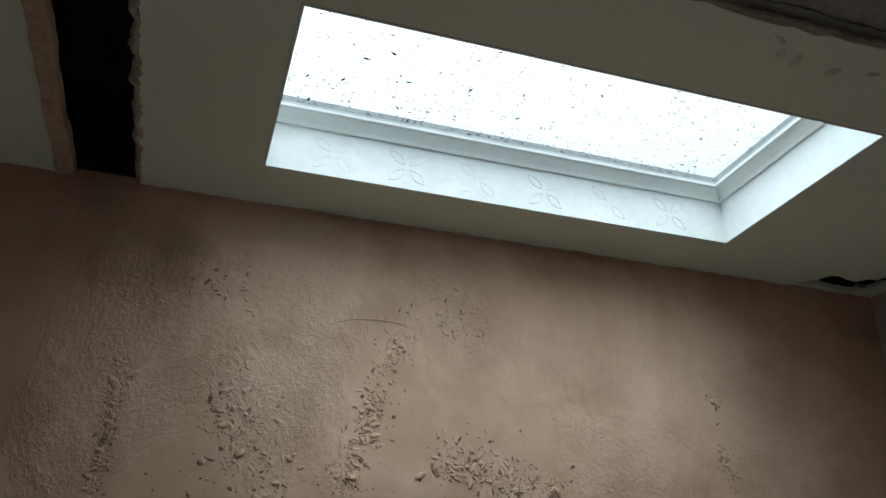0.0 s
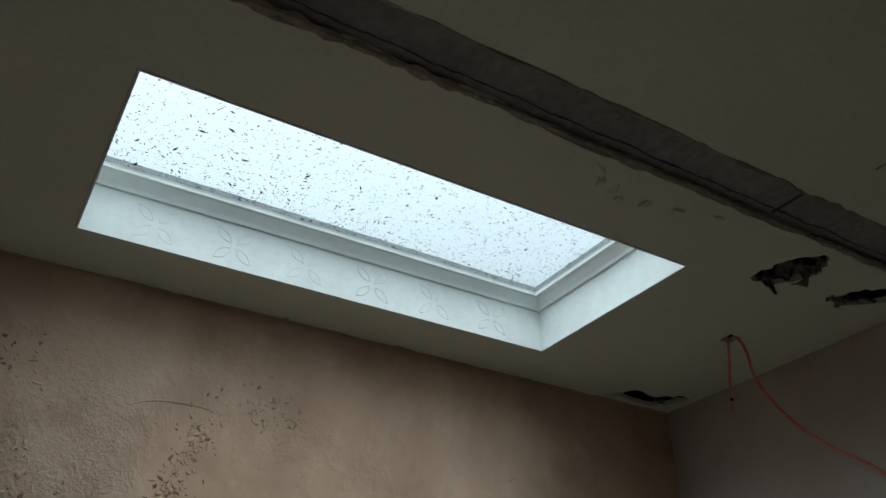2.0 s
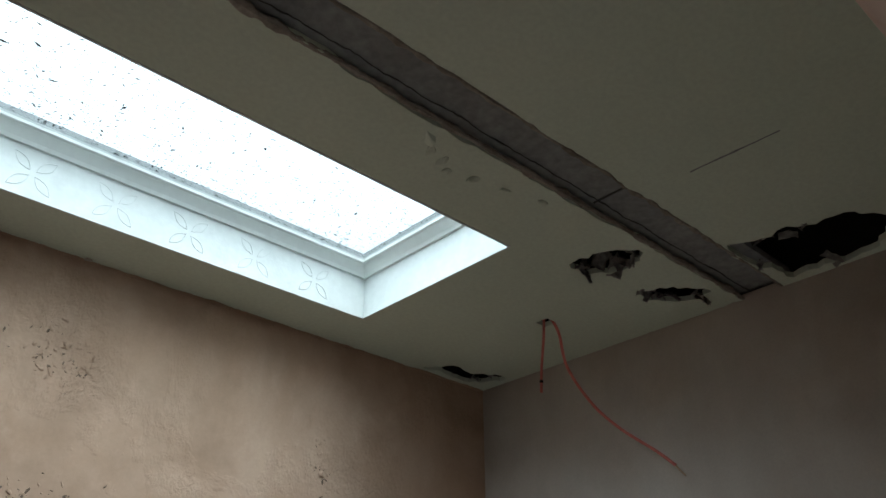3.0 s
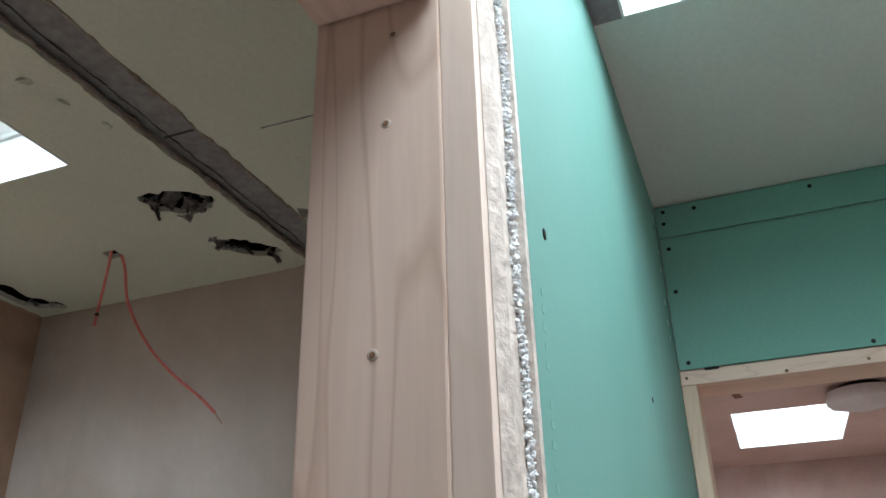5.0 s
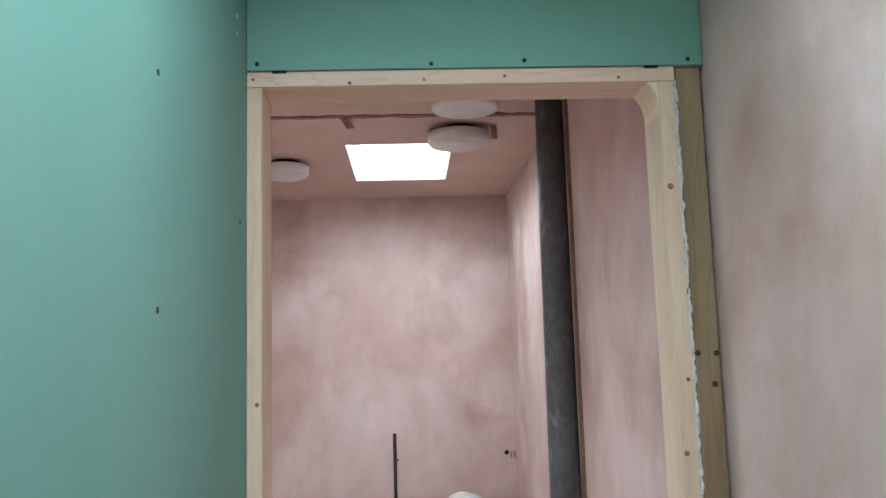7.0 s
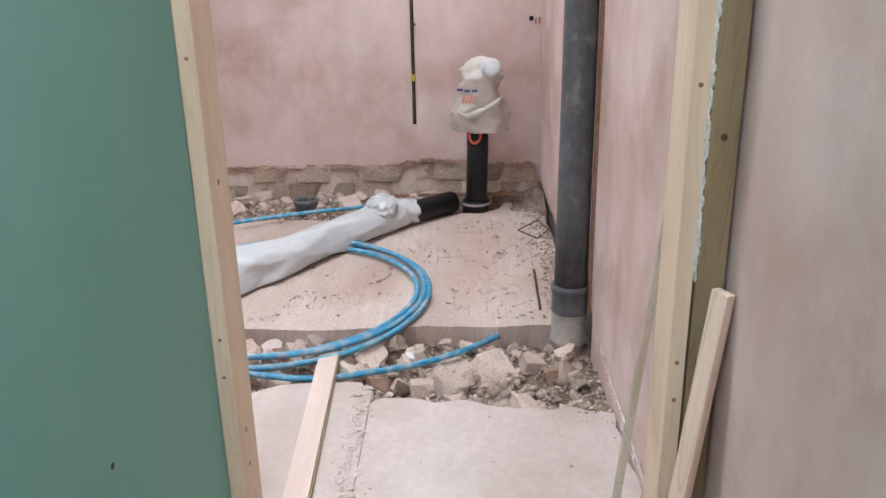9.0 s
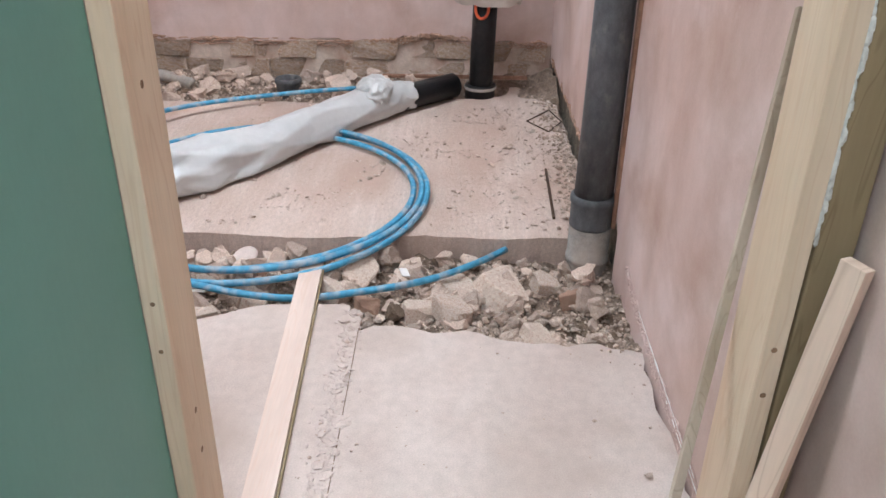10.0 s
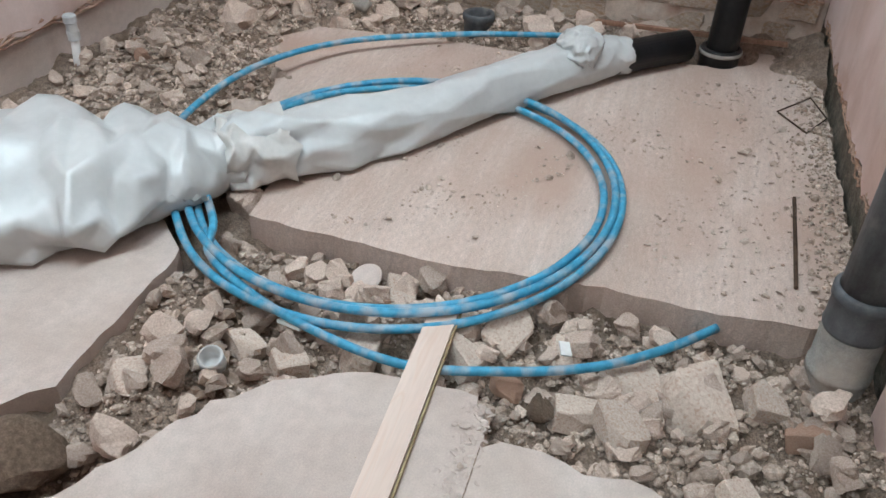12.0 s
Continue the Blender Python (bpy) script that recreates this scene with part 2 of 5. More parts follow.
M = {
    "plaster": plaster("pink_plaster", (0.69, 0.555, 0.52), (0.57, 0.41, 0.355), (0.43, 0.28, 0.215), 2.0),
    "plaster_brown": plaster("brown_plaster", (0.55, 0.385, 0.285), (0.44, 0.285, 0.195), (0.31, 0.195, 0.13), 3.0, 0.9, pits=0.6, streak=0.05),
    "plaster_grey": plaster("grey_plaster", (0.61, 0.55, 0.51), (0.52, 0.445, 0.39), (0.42, 0.335, 0.285), 1.9, 0.8),
    "plaster_end": plaster("grey_pink_plaster", (0.57, 0.505, 0.455), (0.475, 0.40, 0.345), (0.40, 0.32, 0.26), 1.8),
    "ceiling_a": material("green_white_ceiling", (0.655, 0.72, 0.61), (0.73, 0.79, 0.675), 1.5, 0.85, 0.03, 120, fine=0.06),
    "ceiling_c": material("white_ceiling", (0.73, 0.72, 0.685), (0.78, 0.77, 0.735), 1.5, 0.8, 0.02, 120, fine=0.05),
    "ceiling_b": material("pink_ceiling", (0.60, 0.44, 0.37), (0.70, 0.54, 0.47), 2.0, 0.85, 0.03, 60, fine=0.06),
    # near-black colour stands in for missing light inside holes and voids
    "void": material("painted_dark_void", (0.01, 0.01, 0.01), (0.02, 0.018, 0.016), 5, 0.9, 0.1, 40),
    "strip": material("grey_strip", (0.27, 0.275, 0.28), (0.33, 0.335, 0.335), 5, 0.7, 0.12, 60, stain=(0.13, 0.12, 0.12), stain_at=0.64),
    "purple": material("purple_board", (0.30, 0.24, 0.26), (0.36, 0.29, 0.31), 5, 0.7, 0.1, 60),
    "green": material("green_board", (0.150, 0.345, 0.290), (0.19, 0.385, 0.330), 2.5, 0.62, 0.01, 150, stretch=(1, 1, 0.4), stain=(0.25, 0.42, 0.37), stain_at=0.66, fine=0.02, detail=3, soft=0.45),
    # same board as green, lightened to make up for dim light over the door
    "green_lifted": material("green_board_lifted", (0.18, 0.40, 0.325), (0.205, 0.435, 0.355), 2.5, 0.65, 0.02, 150, fine=0.05),
    "board_edge": material("board_edge", (0.60, 0.52, 0.45), (0.70, 0.62, 0.55), 14, 0.95, 0.25, 120, stain=(0.28, 0.17, 0.11), stain_at=0.64),
    "gypsum": material("broken_gypsum", (0.76, 0.78, 0.78), (0.88, 0.89, 0.88), 20, 0.95, 0.04, 200),
    "torn_paper": material("torn_brown_paper", (0.29, 0.25, 0.21), (0.46, 0.41, 0.36), 16, 0.95, 0.3, 110, stain=(0.12, 0.095, 0.075), stain_at=0.58),
    "strip_dark": material("dark_joint_line", (0.07, 0.07, 0.07), (0.13, 0.125, 0.12), 20, 0.9, 0.1, 90),
    "paper": material("tan_paper", (0.44, 0.34, 0.24), (0.54, 0.43, 0.32), 12, 0.9, 0.2, 90),
    "pine": wood("pine", (0.70, 0.525, 0.415), (0.79, 0.63, 0.53), (0.46, 0.29, 0.20), along=(9, 9, 0.6)),
    "pine_strip": wood("pine_strip", (0.75, 0.60, 0.50), (0.82, 0.69, 0.60), (0.70, 0.55, 0.45), along=(9, 9, 0.6)),
    "pine_y": wood("pine_across", (0.76, 0.54, 0.42), (0.85, 0.66, 0.54), (0.62, 0.40, 0.29), along=(14, 1.2, 14)),
    "pine_x": wood("pine_along", (0.70, 0.55, 0.47), (0.78, 0.63, 0.55), (0.66, 0.46, 0.36), along=(1.2, 14, 14)),
    "pine_jamb": wood("pine_jamb", (0.74, 0.56, 0.40), (0.84, 0.68, 0.52), (0.62, 0.43, 0.28)),
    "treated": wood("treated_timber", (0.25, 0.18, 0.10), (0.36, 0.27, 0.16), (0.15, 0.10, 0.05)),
    "lath": wood("weathered_lath", (0.40, 0.32, 0.24), (0.52, 0.43, 0.34), (0.28, 0.21, 0.15)),
    "knot": material("knot", (0.20, 0.11, 0.06), (0.34, 0.20, 0.12), 40, 0.8, 0.1, 200),
    "white_paint": material("white_reveal", (0.74, 0.77, 0.75), (0.80, 0.83, 0.81), 10, 0.5, 0.05, 60, fine=0.04),
    "white_frame": material("white_frame", (0.80, 0.83, 0.80), (0.84, 0.87, 0.84), 8, 0.4, 0.0, 60, fine=0.03),
    "fleck": material("dark_debris", (0.05, 0.055, 0.05), (0.18, 0.19, 0.17), 30, 0.9, 0.0, 60),
    "screw": material("dark_screw", (0.015, 0.015, 0.015), (0.03, 0.03, 0.03), 30, 0.5, 0.0, 60, metal=0.6),
    "concrete": material("dusty_concrete", (0.53, 0.435, 0.385), (0.655, 0.56, 0.51), 3.0, 0.95, 0.12, 38, stain=(0.43, 0.34, 0.285), stain_at=0.58, fine=0.08, grit=260, grit_tone=0.10),
    "concrete_b": material("pink_dusty_concrete", (0.56, 0.44, 0.375), (0.71, 0.585, 0.52), 4.0, 0.95, 0.35, 70, stain=(0.47, 0.33, 0.265), stain_at=0.54, fine=0.14, stretch=(0.6, 1.3, 1), grit=240, grit_tone=0.20),
    "soil": material("rubble_soil", (0.27, 0.19, 0.14), (0.47, 0.36, 0.29), 9.0, 0.97, 0.9, 60, stain=(0.19, 0.13, 0.09), stain_at=0.58, fine=0.35, grit=230, grit_tone=0.42),
    "damp_base": material("damp_masonry", (0.20, 0.17, 0.13), (0.36, 0.31, 0.25), 9.0, 0.95, 0.7, 60, stain=(0.10, 0.085, 0.065), stain_at=0.54, fine=0.35, grit=240, grit_tone=0.4),
    "stone": material("dusty_stone", (0.50, 0.38, 0.31), (0.70, 0.57, 0.49), 9.0, 0.95, 0.38, 60, stain=(0.40, 0.295, 0.23), stain_at=0.62, vary=0.26, fine=0.15, grit=220, grit_tone=0.10),
    "rubble": material("loose_rubble", (0.47, 0.355, 0.285), (0.70, 0.57, 0.485), 30.0, 0.95, 0.4, 120, stain=(0.30, 0.21, 0.155), stain_at=0.58, fine=0.25, grit=320, grit_tone=0.2),
    "brick": material("dusty_brick", (0.53, 0.42, 0.345), (0.69, 0.585, 0.505), 12.0, 0.95, 0.3, 60, stain=(0.42, 0.26, 0.19), stain_at=0.58, vary=0.16, fine=0.12, grit=220, grit_tone=0.10),
    "red_brick": material("red_brick", (0.40, 0.23, 0.16), (0.51, 0.35, 0.27), 14.0, 0.95, 0.4, 90, vary=0.15, fine=0.15, grit=220, grit_tone=0.10),
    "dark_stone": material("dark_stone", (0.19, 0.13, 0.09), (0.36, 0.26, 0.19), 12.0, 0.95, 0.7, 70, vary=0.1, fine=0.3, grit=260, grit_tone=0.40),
    "old_brick": material("old_wall_brick", (0.45, 0.34, 0.265), (0.60, 0.485, 0.40), 10.0, 0.95, 0.5, 70, stain=(0.36, 0.22, 0.12), stain_at=0.56, vary=0.2, fine=0.3, grit=260, grit_tone=0.30),
    "render_edge": material("torn_plaster", (0.44, 0.25, 0.16), (0.62, 0.44, 0.35), 14.0, 0.95, 0.5, 80, fine=0.25, grit=260, grit_tone=0.30),
    "soil_pipe": material("grey_soil_pipe", (0.088, 0.092, 0.10), (0.135, 0.14, 0.148), 24.0, 0.5, 0.05, 60, stretch=(1, 1, 0.6), stain=(0.30, 0.29, 0.27), stain_at=0.68, fine=0.2, grit=240, grit_tone=0.12),
    "light_pipe": material("dusty_grey_pipe", (0.30, 0.29, 0.27), (0.42, 0.39, 0.36), 9.0, 0.8, 0.1, 60, stain=(0.46, 0.37, 0.31), stain_at=0.58, fine=0.15, grit=220, grit_tone=0.15),
    "black_pipe": material("black_pipe", (0.010, 0.010, 0.011), (0.022, 0.022, 0.024), 8.0, 0.38, 0.02, 60, stain=(0.14, 0.12, 0.10), stain_at=0.70, fine=0.2),
    "blue_pipe": material("blue_pipe", (0.05, 0.29, 0.47), (0.08, 0.37, 0.56), 26.0, 0.45, 0.03, 50, stain=(0.44, 0.45, 0.46), stain_at=0.545, fine=0.2),
    "sheet": material("white_polythene", (0.53, 0.54, 0.54), (0.61, 0.62, 0.615), 6.0, 0.30, 0.05, 40, fine=0.04, spec=0.45),
    "sheet_dusty": material("dusty_polythene", (0.52, 0.505, 0.48), (0.66, 0.65, 0.63), 7.0, 0.45, 0.06, 60, stain=(0.44, 0.39, 0.34), stain_at=0.60, fine=0.06, spec=0.5),
    "bag": material("cream_bag", (0.45, 0.40, 0.345), (0.60, 0.545, 0.485), 8.0, 0.5, 0.1, 40, fine=0.06),
    "bag_red": material("bag_red_print", (0.58, 0.24, 0.19), (0.64, 0.34, 0.28), 20.0, 0.5, 0.0, 60),
    "bag_blue": material("bag_blue_print", (0.03, 0.06, 0.16), (0.05, 0.09, 0.22), 20.0, 0.5, 0.0, 60),
    "orange": material("orange_handle", (0.75, 0.12, 0.05), (0.85, 0.18, 0.09), 12.0, 0.45, 0.0, 60),
    "white_plastic": material("white_plastic", (0.72, 0.70, 0.68), (0.80, 0.78, 0.76), 10.0, 0.4, 0.0, 60, fine=0.06),
    "light_plastic": material("grey_white_plastic", (0.52, 0.53, 0.54), (0.62, 0.63, 0.64), 12.0, 0.45, 0.02, 60, stain=(0.44, 0.39, 0.34), stain_at=0.62, fine=0.08),
    "red_cable": material("red_cable", (0.66, 0.17, 0.15), (0.74, 0.25, 0.22), 20.0, 0.45, 0.0, 60, fine=0.1),
    "copper": material("copper_end", (0.45, 0.30, 0.20), (0.6, 0.45, 0.32), 20.0, 0.4, 0.0, 60),
    "foil": material("torn_grey_lining", (0.20, 0.20, 0.19), (0.50, 0.48, 0.45), 25.0, 0.7, 0.2, 100),
    "rust": material("rusty_steel", (0.06, 0.04, 0.03), (0.14, 0.09, 0.06), 30.0, 0.8, 0.1, 100, metal=0.3),
    "yellow": material("yellow_tape", (0.62, 0.42, 0.04), (0.70, 0.50, 0.07), 20.0, 0.6, 0.0, 60),
    "terracotta": material("rust_brown_edge", (0.25, 0.13, 0.085), (0.36, 0.21, 0.145), 20.0, 0.95, 0.4, 90, stretch=(1, 1, 0.5)),
    "foam": material("white_filler", (0.70, 0.70, 0.66), (0.80, 0.80, 0.76), 20.0, 0.9, 0.3, 90),
}


def piece_tones(m, amount):
    """Each loose piece of a joined mesh a little lighter or darker."""
    n, link = m.node_tree.nodes, m.node_tree.links.new
    b = n["Principled BSDF"]
    source = b.inputs["Base Color"].links[0].from_socket
    geo = n.new("ShaderNodeNewGeometry")
    value = n.new("ShaderNodeMapRange")
    value.inputs["To Min"].default_value, value.inputs["To Max"].default_value = 1 - amount, 1 + amount * 0.8
    link(geo.outputs["Random Per Island"], value.inputs["Value"])
    hue = n.new("ShaderNodeHueSaturation")
    link(value.outputs["Result"], hue.inputs["Value"])
    link(source, hue.inputs["Color"])
    link(hue.outputs["Color"], b.inputs["Base Color"])


def combed(m, stretch, depth, tone):
    """Fine parallel drag marks over a material."""
    n, link = m.node_tree.nodes, m.node_tree.links.new
    b = n["Principled BSDF"]
    source = b.inputs["Base Color"].links[0].from_socket
    geo = n.new("ShaderNodeTexCoord")
    mapping = n.new("ShaderNodeMapping")
    mapping.inputs["Scale"].default_value = stretch
    link(geo.outputs["Object"], mapping.inputs["Vector"])
    drag = n.new("ShaderNodeTexNoise")
    drag.inputs["Scale"].default_value, drag.inputs["Detail"].default_value = 1.0, 3
    link(mapping.outputs["Vector"], drag.inputs["Vector"])
    strength = n.new("ShaderNodeMapRange")
    strength.inputs["From Min"].default_value, strength.inputs["From Max"].default_value = 0.35, 0.65
    strength.inputs["To Min"].default_value, strength.inputs["To Max"].default_value = 0.0, depth
    link(drag.outputs["Fac"], strength.inputs["Value"])
    over = n.new("ShaderNodeMix")
    over.data_type = "RGBA"
    over.inputs["B"].default_value = (*tone, 1)
    link(strength.outputs["Result"], over.inputs["Factor"])
    link(source, over.inputs["A"])
    link(over.outputs["Result"], b.inputs["Base Color"])


piece_tones(M["rubble"], 0.30)
combed(M["concrete_b"], (2.0, 48, 1), 0.38, (0.50, 0.37, 0.30))
glass = bpy.data.materials.new("window_glass")
glass.use_nodes = True
gb = glass.node_tree.nodes["Principled BSDF"]
gb.inputs["Transmission Weight"].default_value, gb.inputs["Roughness"].default_value, gb.inputs["IOR"].default_value = 1.0, 0.0, 1.1
# grey tint dims the over-bright daylight lamps seen through the panes
gb.inputs["Base Color"].default_value = (0.345, 0.355, 0.36, 1)

# ---- building helpers ----
rng = random.Random(7)


def finish(name, bm, mat, smooth=False):
    bmesh.ops.recalc_face_normals(bm, faces=bm.faces)
    me = bpy.data.meshes.new(name)
    bm.to_mesh(me)
    bm.free()
    me.materials.append(M[mat] if isinstance(mat, str) else mat)
    if smooth:
        me.shade_smooth()
    return new(name, me)


def part(name, bm, mat, parent, label="", smooth=False):
    ob = finish(name, bm, mat, smooth)
    ob.parent = parent
    if label:
        ob["label"] = label
    return ob


def thing(name, at, label, category, group="", kind=""):
    ob = new(name)
    ob.location = at
    bpy.context.view_layer.update()
    return tagged(ob, label, category, group, kind)


def keep(child, parent):
    """Parts are modelled in world metres: take the parent's place out again."""
    child.matrix_parent_inverse = Matrix.Translation(parent.location).inverted()
    return child


def wpart(name, bm, mat, parent, label="", smooth=False):
    return keep(part(name, bm, mat, parent, label, smooth), parent)


def box(bm, x0, x1, y0, y1, z0, z1, bevel=0.0, m=None):
    r = bmesh.ops.create_cube(bm, size=1)
    vs = r["verts"]
    for v in vs:
        v.co = Vector((x0 + (v.co.x + 0.5) * (x1 - x0), y0 + (v.co.y + 0.5) * (y1 - y0), z0 + (v.co.z + 0.5) * (z1 - z0)))
    if bevel:
        es = {e for v in vs for e in v.link_edges}
        r = bmesh.ops.bevel(bm, geom=list(es), offset=bevel, segments=2, affect="EDGES", profile=0.6)
        vs = list({v for f in r["faces"] for v in f.verts} | {v for v in vs if v.is_valid})
    if m:
        bmesh.ops.transform(bm, matrix=m, verts=[v for v in vs if v.is_valid])
    return bm


def cube(*a, **k):
    return box(bmesh.new(), *a, **k)


def lathe(profile, centre, segments=32, axis=(0, 0, 1), close=False):
    """A turned body: profile of (radius, height) about an axis at centre."""
    bm = bmesh.new()
    turn = Vector((0, 0, 1)).rotation_difference(Vector(axis).normalized()).to_matrix().to_4x4()
    m = Matrix.Translation(centre) @ turn
    rings = []
    for r, h in profile:
        rings.append([bm.verts.new(m @ Vector((r * math.cos(2 * math.pi * i / segments), r * math.sin(2 * math.pi * i / segments), h))) for i in range(segments)])
    for a, b in zip(rings, rings[1:]):
        for i in range(segments):
            j = (i + 1) % segments
            bm.faces.new((a[i], a[j], b[j], b[i]))
    if close:
        bm.faces.new(rings[0]), bm.faces.new(rings[-1])
    return bm


def spline(points, steps=10):
    """Catmull-Rom through the points."""
    pts = [Vector(p) for p in points]
    pts = [pts[0] * 2 - pts[1]] + pts + [pts[-1] * 2 - pts[-2]]
    out = []
    for a, b, c, d in zip(pts, pts[1:], pts[2:], pts[3:]):
        for i in range(steps):
            t = i / steps
            out.append(0.5 * (2 * b + (c - a) * t + (2 * a - 5 * b + 4 * c - d) * t * t + (3 * b - a - 3 * c + d) * t ** 3))
    return out + [pts[-2]]


def tube(path, radius, segments=10, bm=None, hollow=0.0):
    """A pipe swept along a path; radius is a number or a function of 0..1."""
    bm = bm or bmesh.new()
    up, rings = Vector((0, 0, 1)), []
    for k, p in enumerate(path):
        d = (path[min(k + 1, len(path) - 1)] - path[max(k - 1, 0)]).normalized()
        side = d.cross(up)
        side = side.normalized() if side.length > 1e-4 else Vector((1, 0, 0))
        top = side.cross(d)
        r = radius(k / (len(path) - 1)) if callable(radius) else radius
        rings.append([bm.verts.new(p + r * (side * math.cos(2 * math.pi * i / segments) + top * math.sin(2 * math.pi * i / segments))) for i in range(segments)])
    for a, b in zip(rings, rings[1:]):
        for i in range(segments):
            j = (i + 1) % segments
            bm.faces.new((a[i], a[j], b[j], b[i]))
    bm.faces.new(rings[0]), bm.faces.new(rings[-1])
    return bm


def ragged(points, amp, step=0.02, seed=0):
    """A closed outline broken up between its corners."""
    r, out = random.Random(seed), []
    for a, b in zip(points, points[1:] + points[:1]):
        a, b = Vector((*a, 0)), Vector((*b, 0))
        n = max(1, int((b - a).length / step))
        side = Vector((a.y - b.y, b.x - a.x, 0)).normalized()
        drift = 0.0
        for i in range(n):
            drift = 0.6 * drift + r.uniform(-amp, amp)
            p = a.lerp(b, i / n) + (side * drift if 0 < i else Vector())
            out.append((p.x, p.y))
    return out


def plate(outline, holes, z0, z1):
    """A flat slab with holes through it, with its edges closed."""
    bm = bmesh.new()
    edges = []
    for loop in [outline, *holes]:
        vs = [bm.verts.new((x, y, z0)) for x, y in loop]
        edges += [bm.edges.new((a, b)) for a, b in zip(vs, vs[1:] + vs[:1])]
    faces = [g for g in bmesh.ops.triangle_fill(bm, use_beauty=True, edges=edges, normal=(0, 0, 1))["geom"] if isinstance(g, bmesh.types.BMFace)]
    ext = bmesh.ops.extrude_face_region(bm, geom=faces, use_keep_orig=True)
    bmesh.ops.translate(bm, vec=(0, 0, z1 - z0), verts=[g for g in ext["geom"] if isinstance(g, bmesh.types.BMVert)])
    return bm


def rect(x0, x1, y0, y1):
    return [(x0, y0), (x1, y0), (x1, y1), (x0, y1)]


def structure(name, bm, mat, label, category, smooth=False):
    return tagged(finish(name, bm, mat, smooth), label, category, kind="structure")


def stone_bm(size, seed, detail=2, rough=0.22, flat=1.0, boxy=0.0):
    """An angular broken lump: a small sphere or block cut by random planes and roughened."""
    r = random.Random(seed)
    bm = bmesh.new()
    bmesh.ops.create_icosphere(bm, subdivisions=detail, radius=1.0)
    planes = [(Vector((r.gauss(0, 1), r.gauss(0, 1), r.gauss(0, 1))).normalized(), r.uniform(0.40, 0.72)) for _ in range(11)]
    if boxy:
        planes += [(Vector(a) * s, boxy) for a in ((1, 0, 0), (0, 1, 0), (0, 0, 1)) for s in (1, -1)]
    off = Vector((r.uniform(0, 50), r.uniform(0, 50), 0))
    for v in bm.verts:
        for n, d in planes:
            over = v.co.dot(n) - d
            if over > 0:
                v.co -= n * over
        v.co += v.co.normalized() * rough * noise.noise(v.co * 2.6 + off) * 0.22
        v.co = Vector((v.co.x * size[0], v.co.y * size[1], v.co.z * size[2] * flat))
    return bm


_ico = bmesh.new()
bmesh.ops.create_icosphere(_ico, subdivisions=1, radius=1.0)
ICO_V = [v.co.copy() for v in _ico.verts]
_ico.verts.index_update()
ICO_F = [[v.index for v in f.verts] for f in _ico.faces]
_ico.free()


def blobs(name, places, mat):
    """Many small lumps in one mesh, one matrix each."""
    vs, fs = [], []
    for m in places:
        base = len(vs)
        vs += [m @ (p * (0.8 + 0.4 * noise.random())) for p in ICO_V]
        fs += [[base + i for i in f] for f in ICO_F]
    me = bpy.data.meshes.new(name)
    me.from_pydata(vs, [], fs)
    me.materials.append(M[mat])
    return new(name, me)


def broken_brick(seed, size=(1, 0.72, 0.55), cuts=2, jitter=0.05):
    """A brick piece: a block with knocked corners and a few broken faces."""
    r = random.Random(seed)
    bm = bmesh.new()
    bmesh.ops.create_cube(bm, size=2)
    bmesh.ops.bevel(bm, geom=list(bm.edges), offset=0.10, segments=1, affect="EDGES")
    bmesh.ops.subdivide_edges(bm, edges=[e for e in bm.edges if e.calc_length() > 0.8], cuts=2, use_grid_fill=True)
    off = Vector((r.uniform(0, 50), r.uniform(0, 50), 0))
    planes = [(Vector((r.choice((-1, 1)) * r.uniform(0.5, 1), r.choice((-1, 1)) * r.uniform(0.2, 1), r.uniform(-0.5, 0.8))).normalized(), r.uniform(0.75, 1.0)) for _ in range(cuts)]
    for v in bm.verts:
        for n, d in planes:
            over = v.co.dot(n) - d
            if over > 0:
                v.co -= n * over * 0.9
        v.co += Vector((noise.noise(v.co * 1.7 + off), noise.noise(v.co * 1.7 - off), noise.noise(v.co * 2.1 + off * 2))) * jitter * 2
        v.co = Vector((v.co.x * size[0], v.co.y * size[1], v.co.z * size[2]))
    return bm

# ---- structure ----
XW, XF, YL, DOOR = -1.2, 5.56, 2.45, 2.506
structure("wall_south", cube(XW, 3.72, -0.2, 0.0, -0.4, 2.6), "plaster", "bare pink plastered wall running through both rooms", "wall")
bm = bmesh.new()
edge, x, r = [(3.72, 0.11)], 3.72, random.Random(8)
while x < XF:
    x = min(x + r.uniform(0.02, 0.06), XF)
    edge.append((x, 0.122 + r.uniform(-0.02, 0.02) + 0.03 * noise.noise(Vector((x * 4, 0, 0)))))
low = [bm.verts.new((a, 0.0, b)) for a, b in edge]
top = [bm.verts.new((a, 0.0, 2.6)) for a, b in edge]
for i in range(len(edge) - 1):
    bm.faces.new((low[i], low[i + 1], top[i + 1], top[i]))
ext = bmesh.ops.extrude_face_region(bm, geom=list(bm.faces), use_keep_orig=True)
bmesh.ops.translate(bm, vec=(0, -0.022, 0), verts=[g for g in ext["geom"] if isinstance(g, bmesh.types.BMVert)])
structure("wall_south_skin", bm, "plaster", "pink plaster broken away along the wall base", "wall")
structure("wall_south_base", cube(3.72, XF + 0.026, -0.2, -0.0225, -0.4, 2.6), "damp_base", "dark damp masonry laid bare along the wall base", "wall")
structure("wall_west", cube(XW - 0.2, XW, -0.2, YL + 0.2, -0.4, 2.6), "plaster_grey", "plain plastered end wall", "wall")
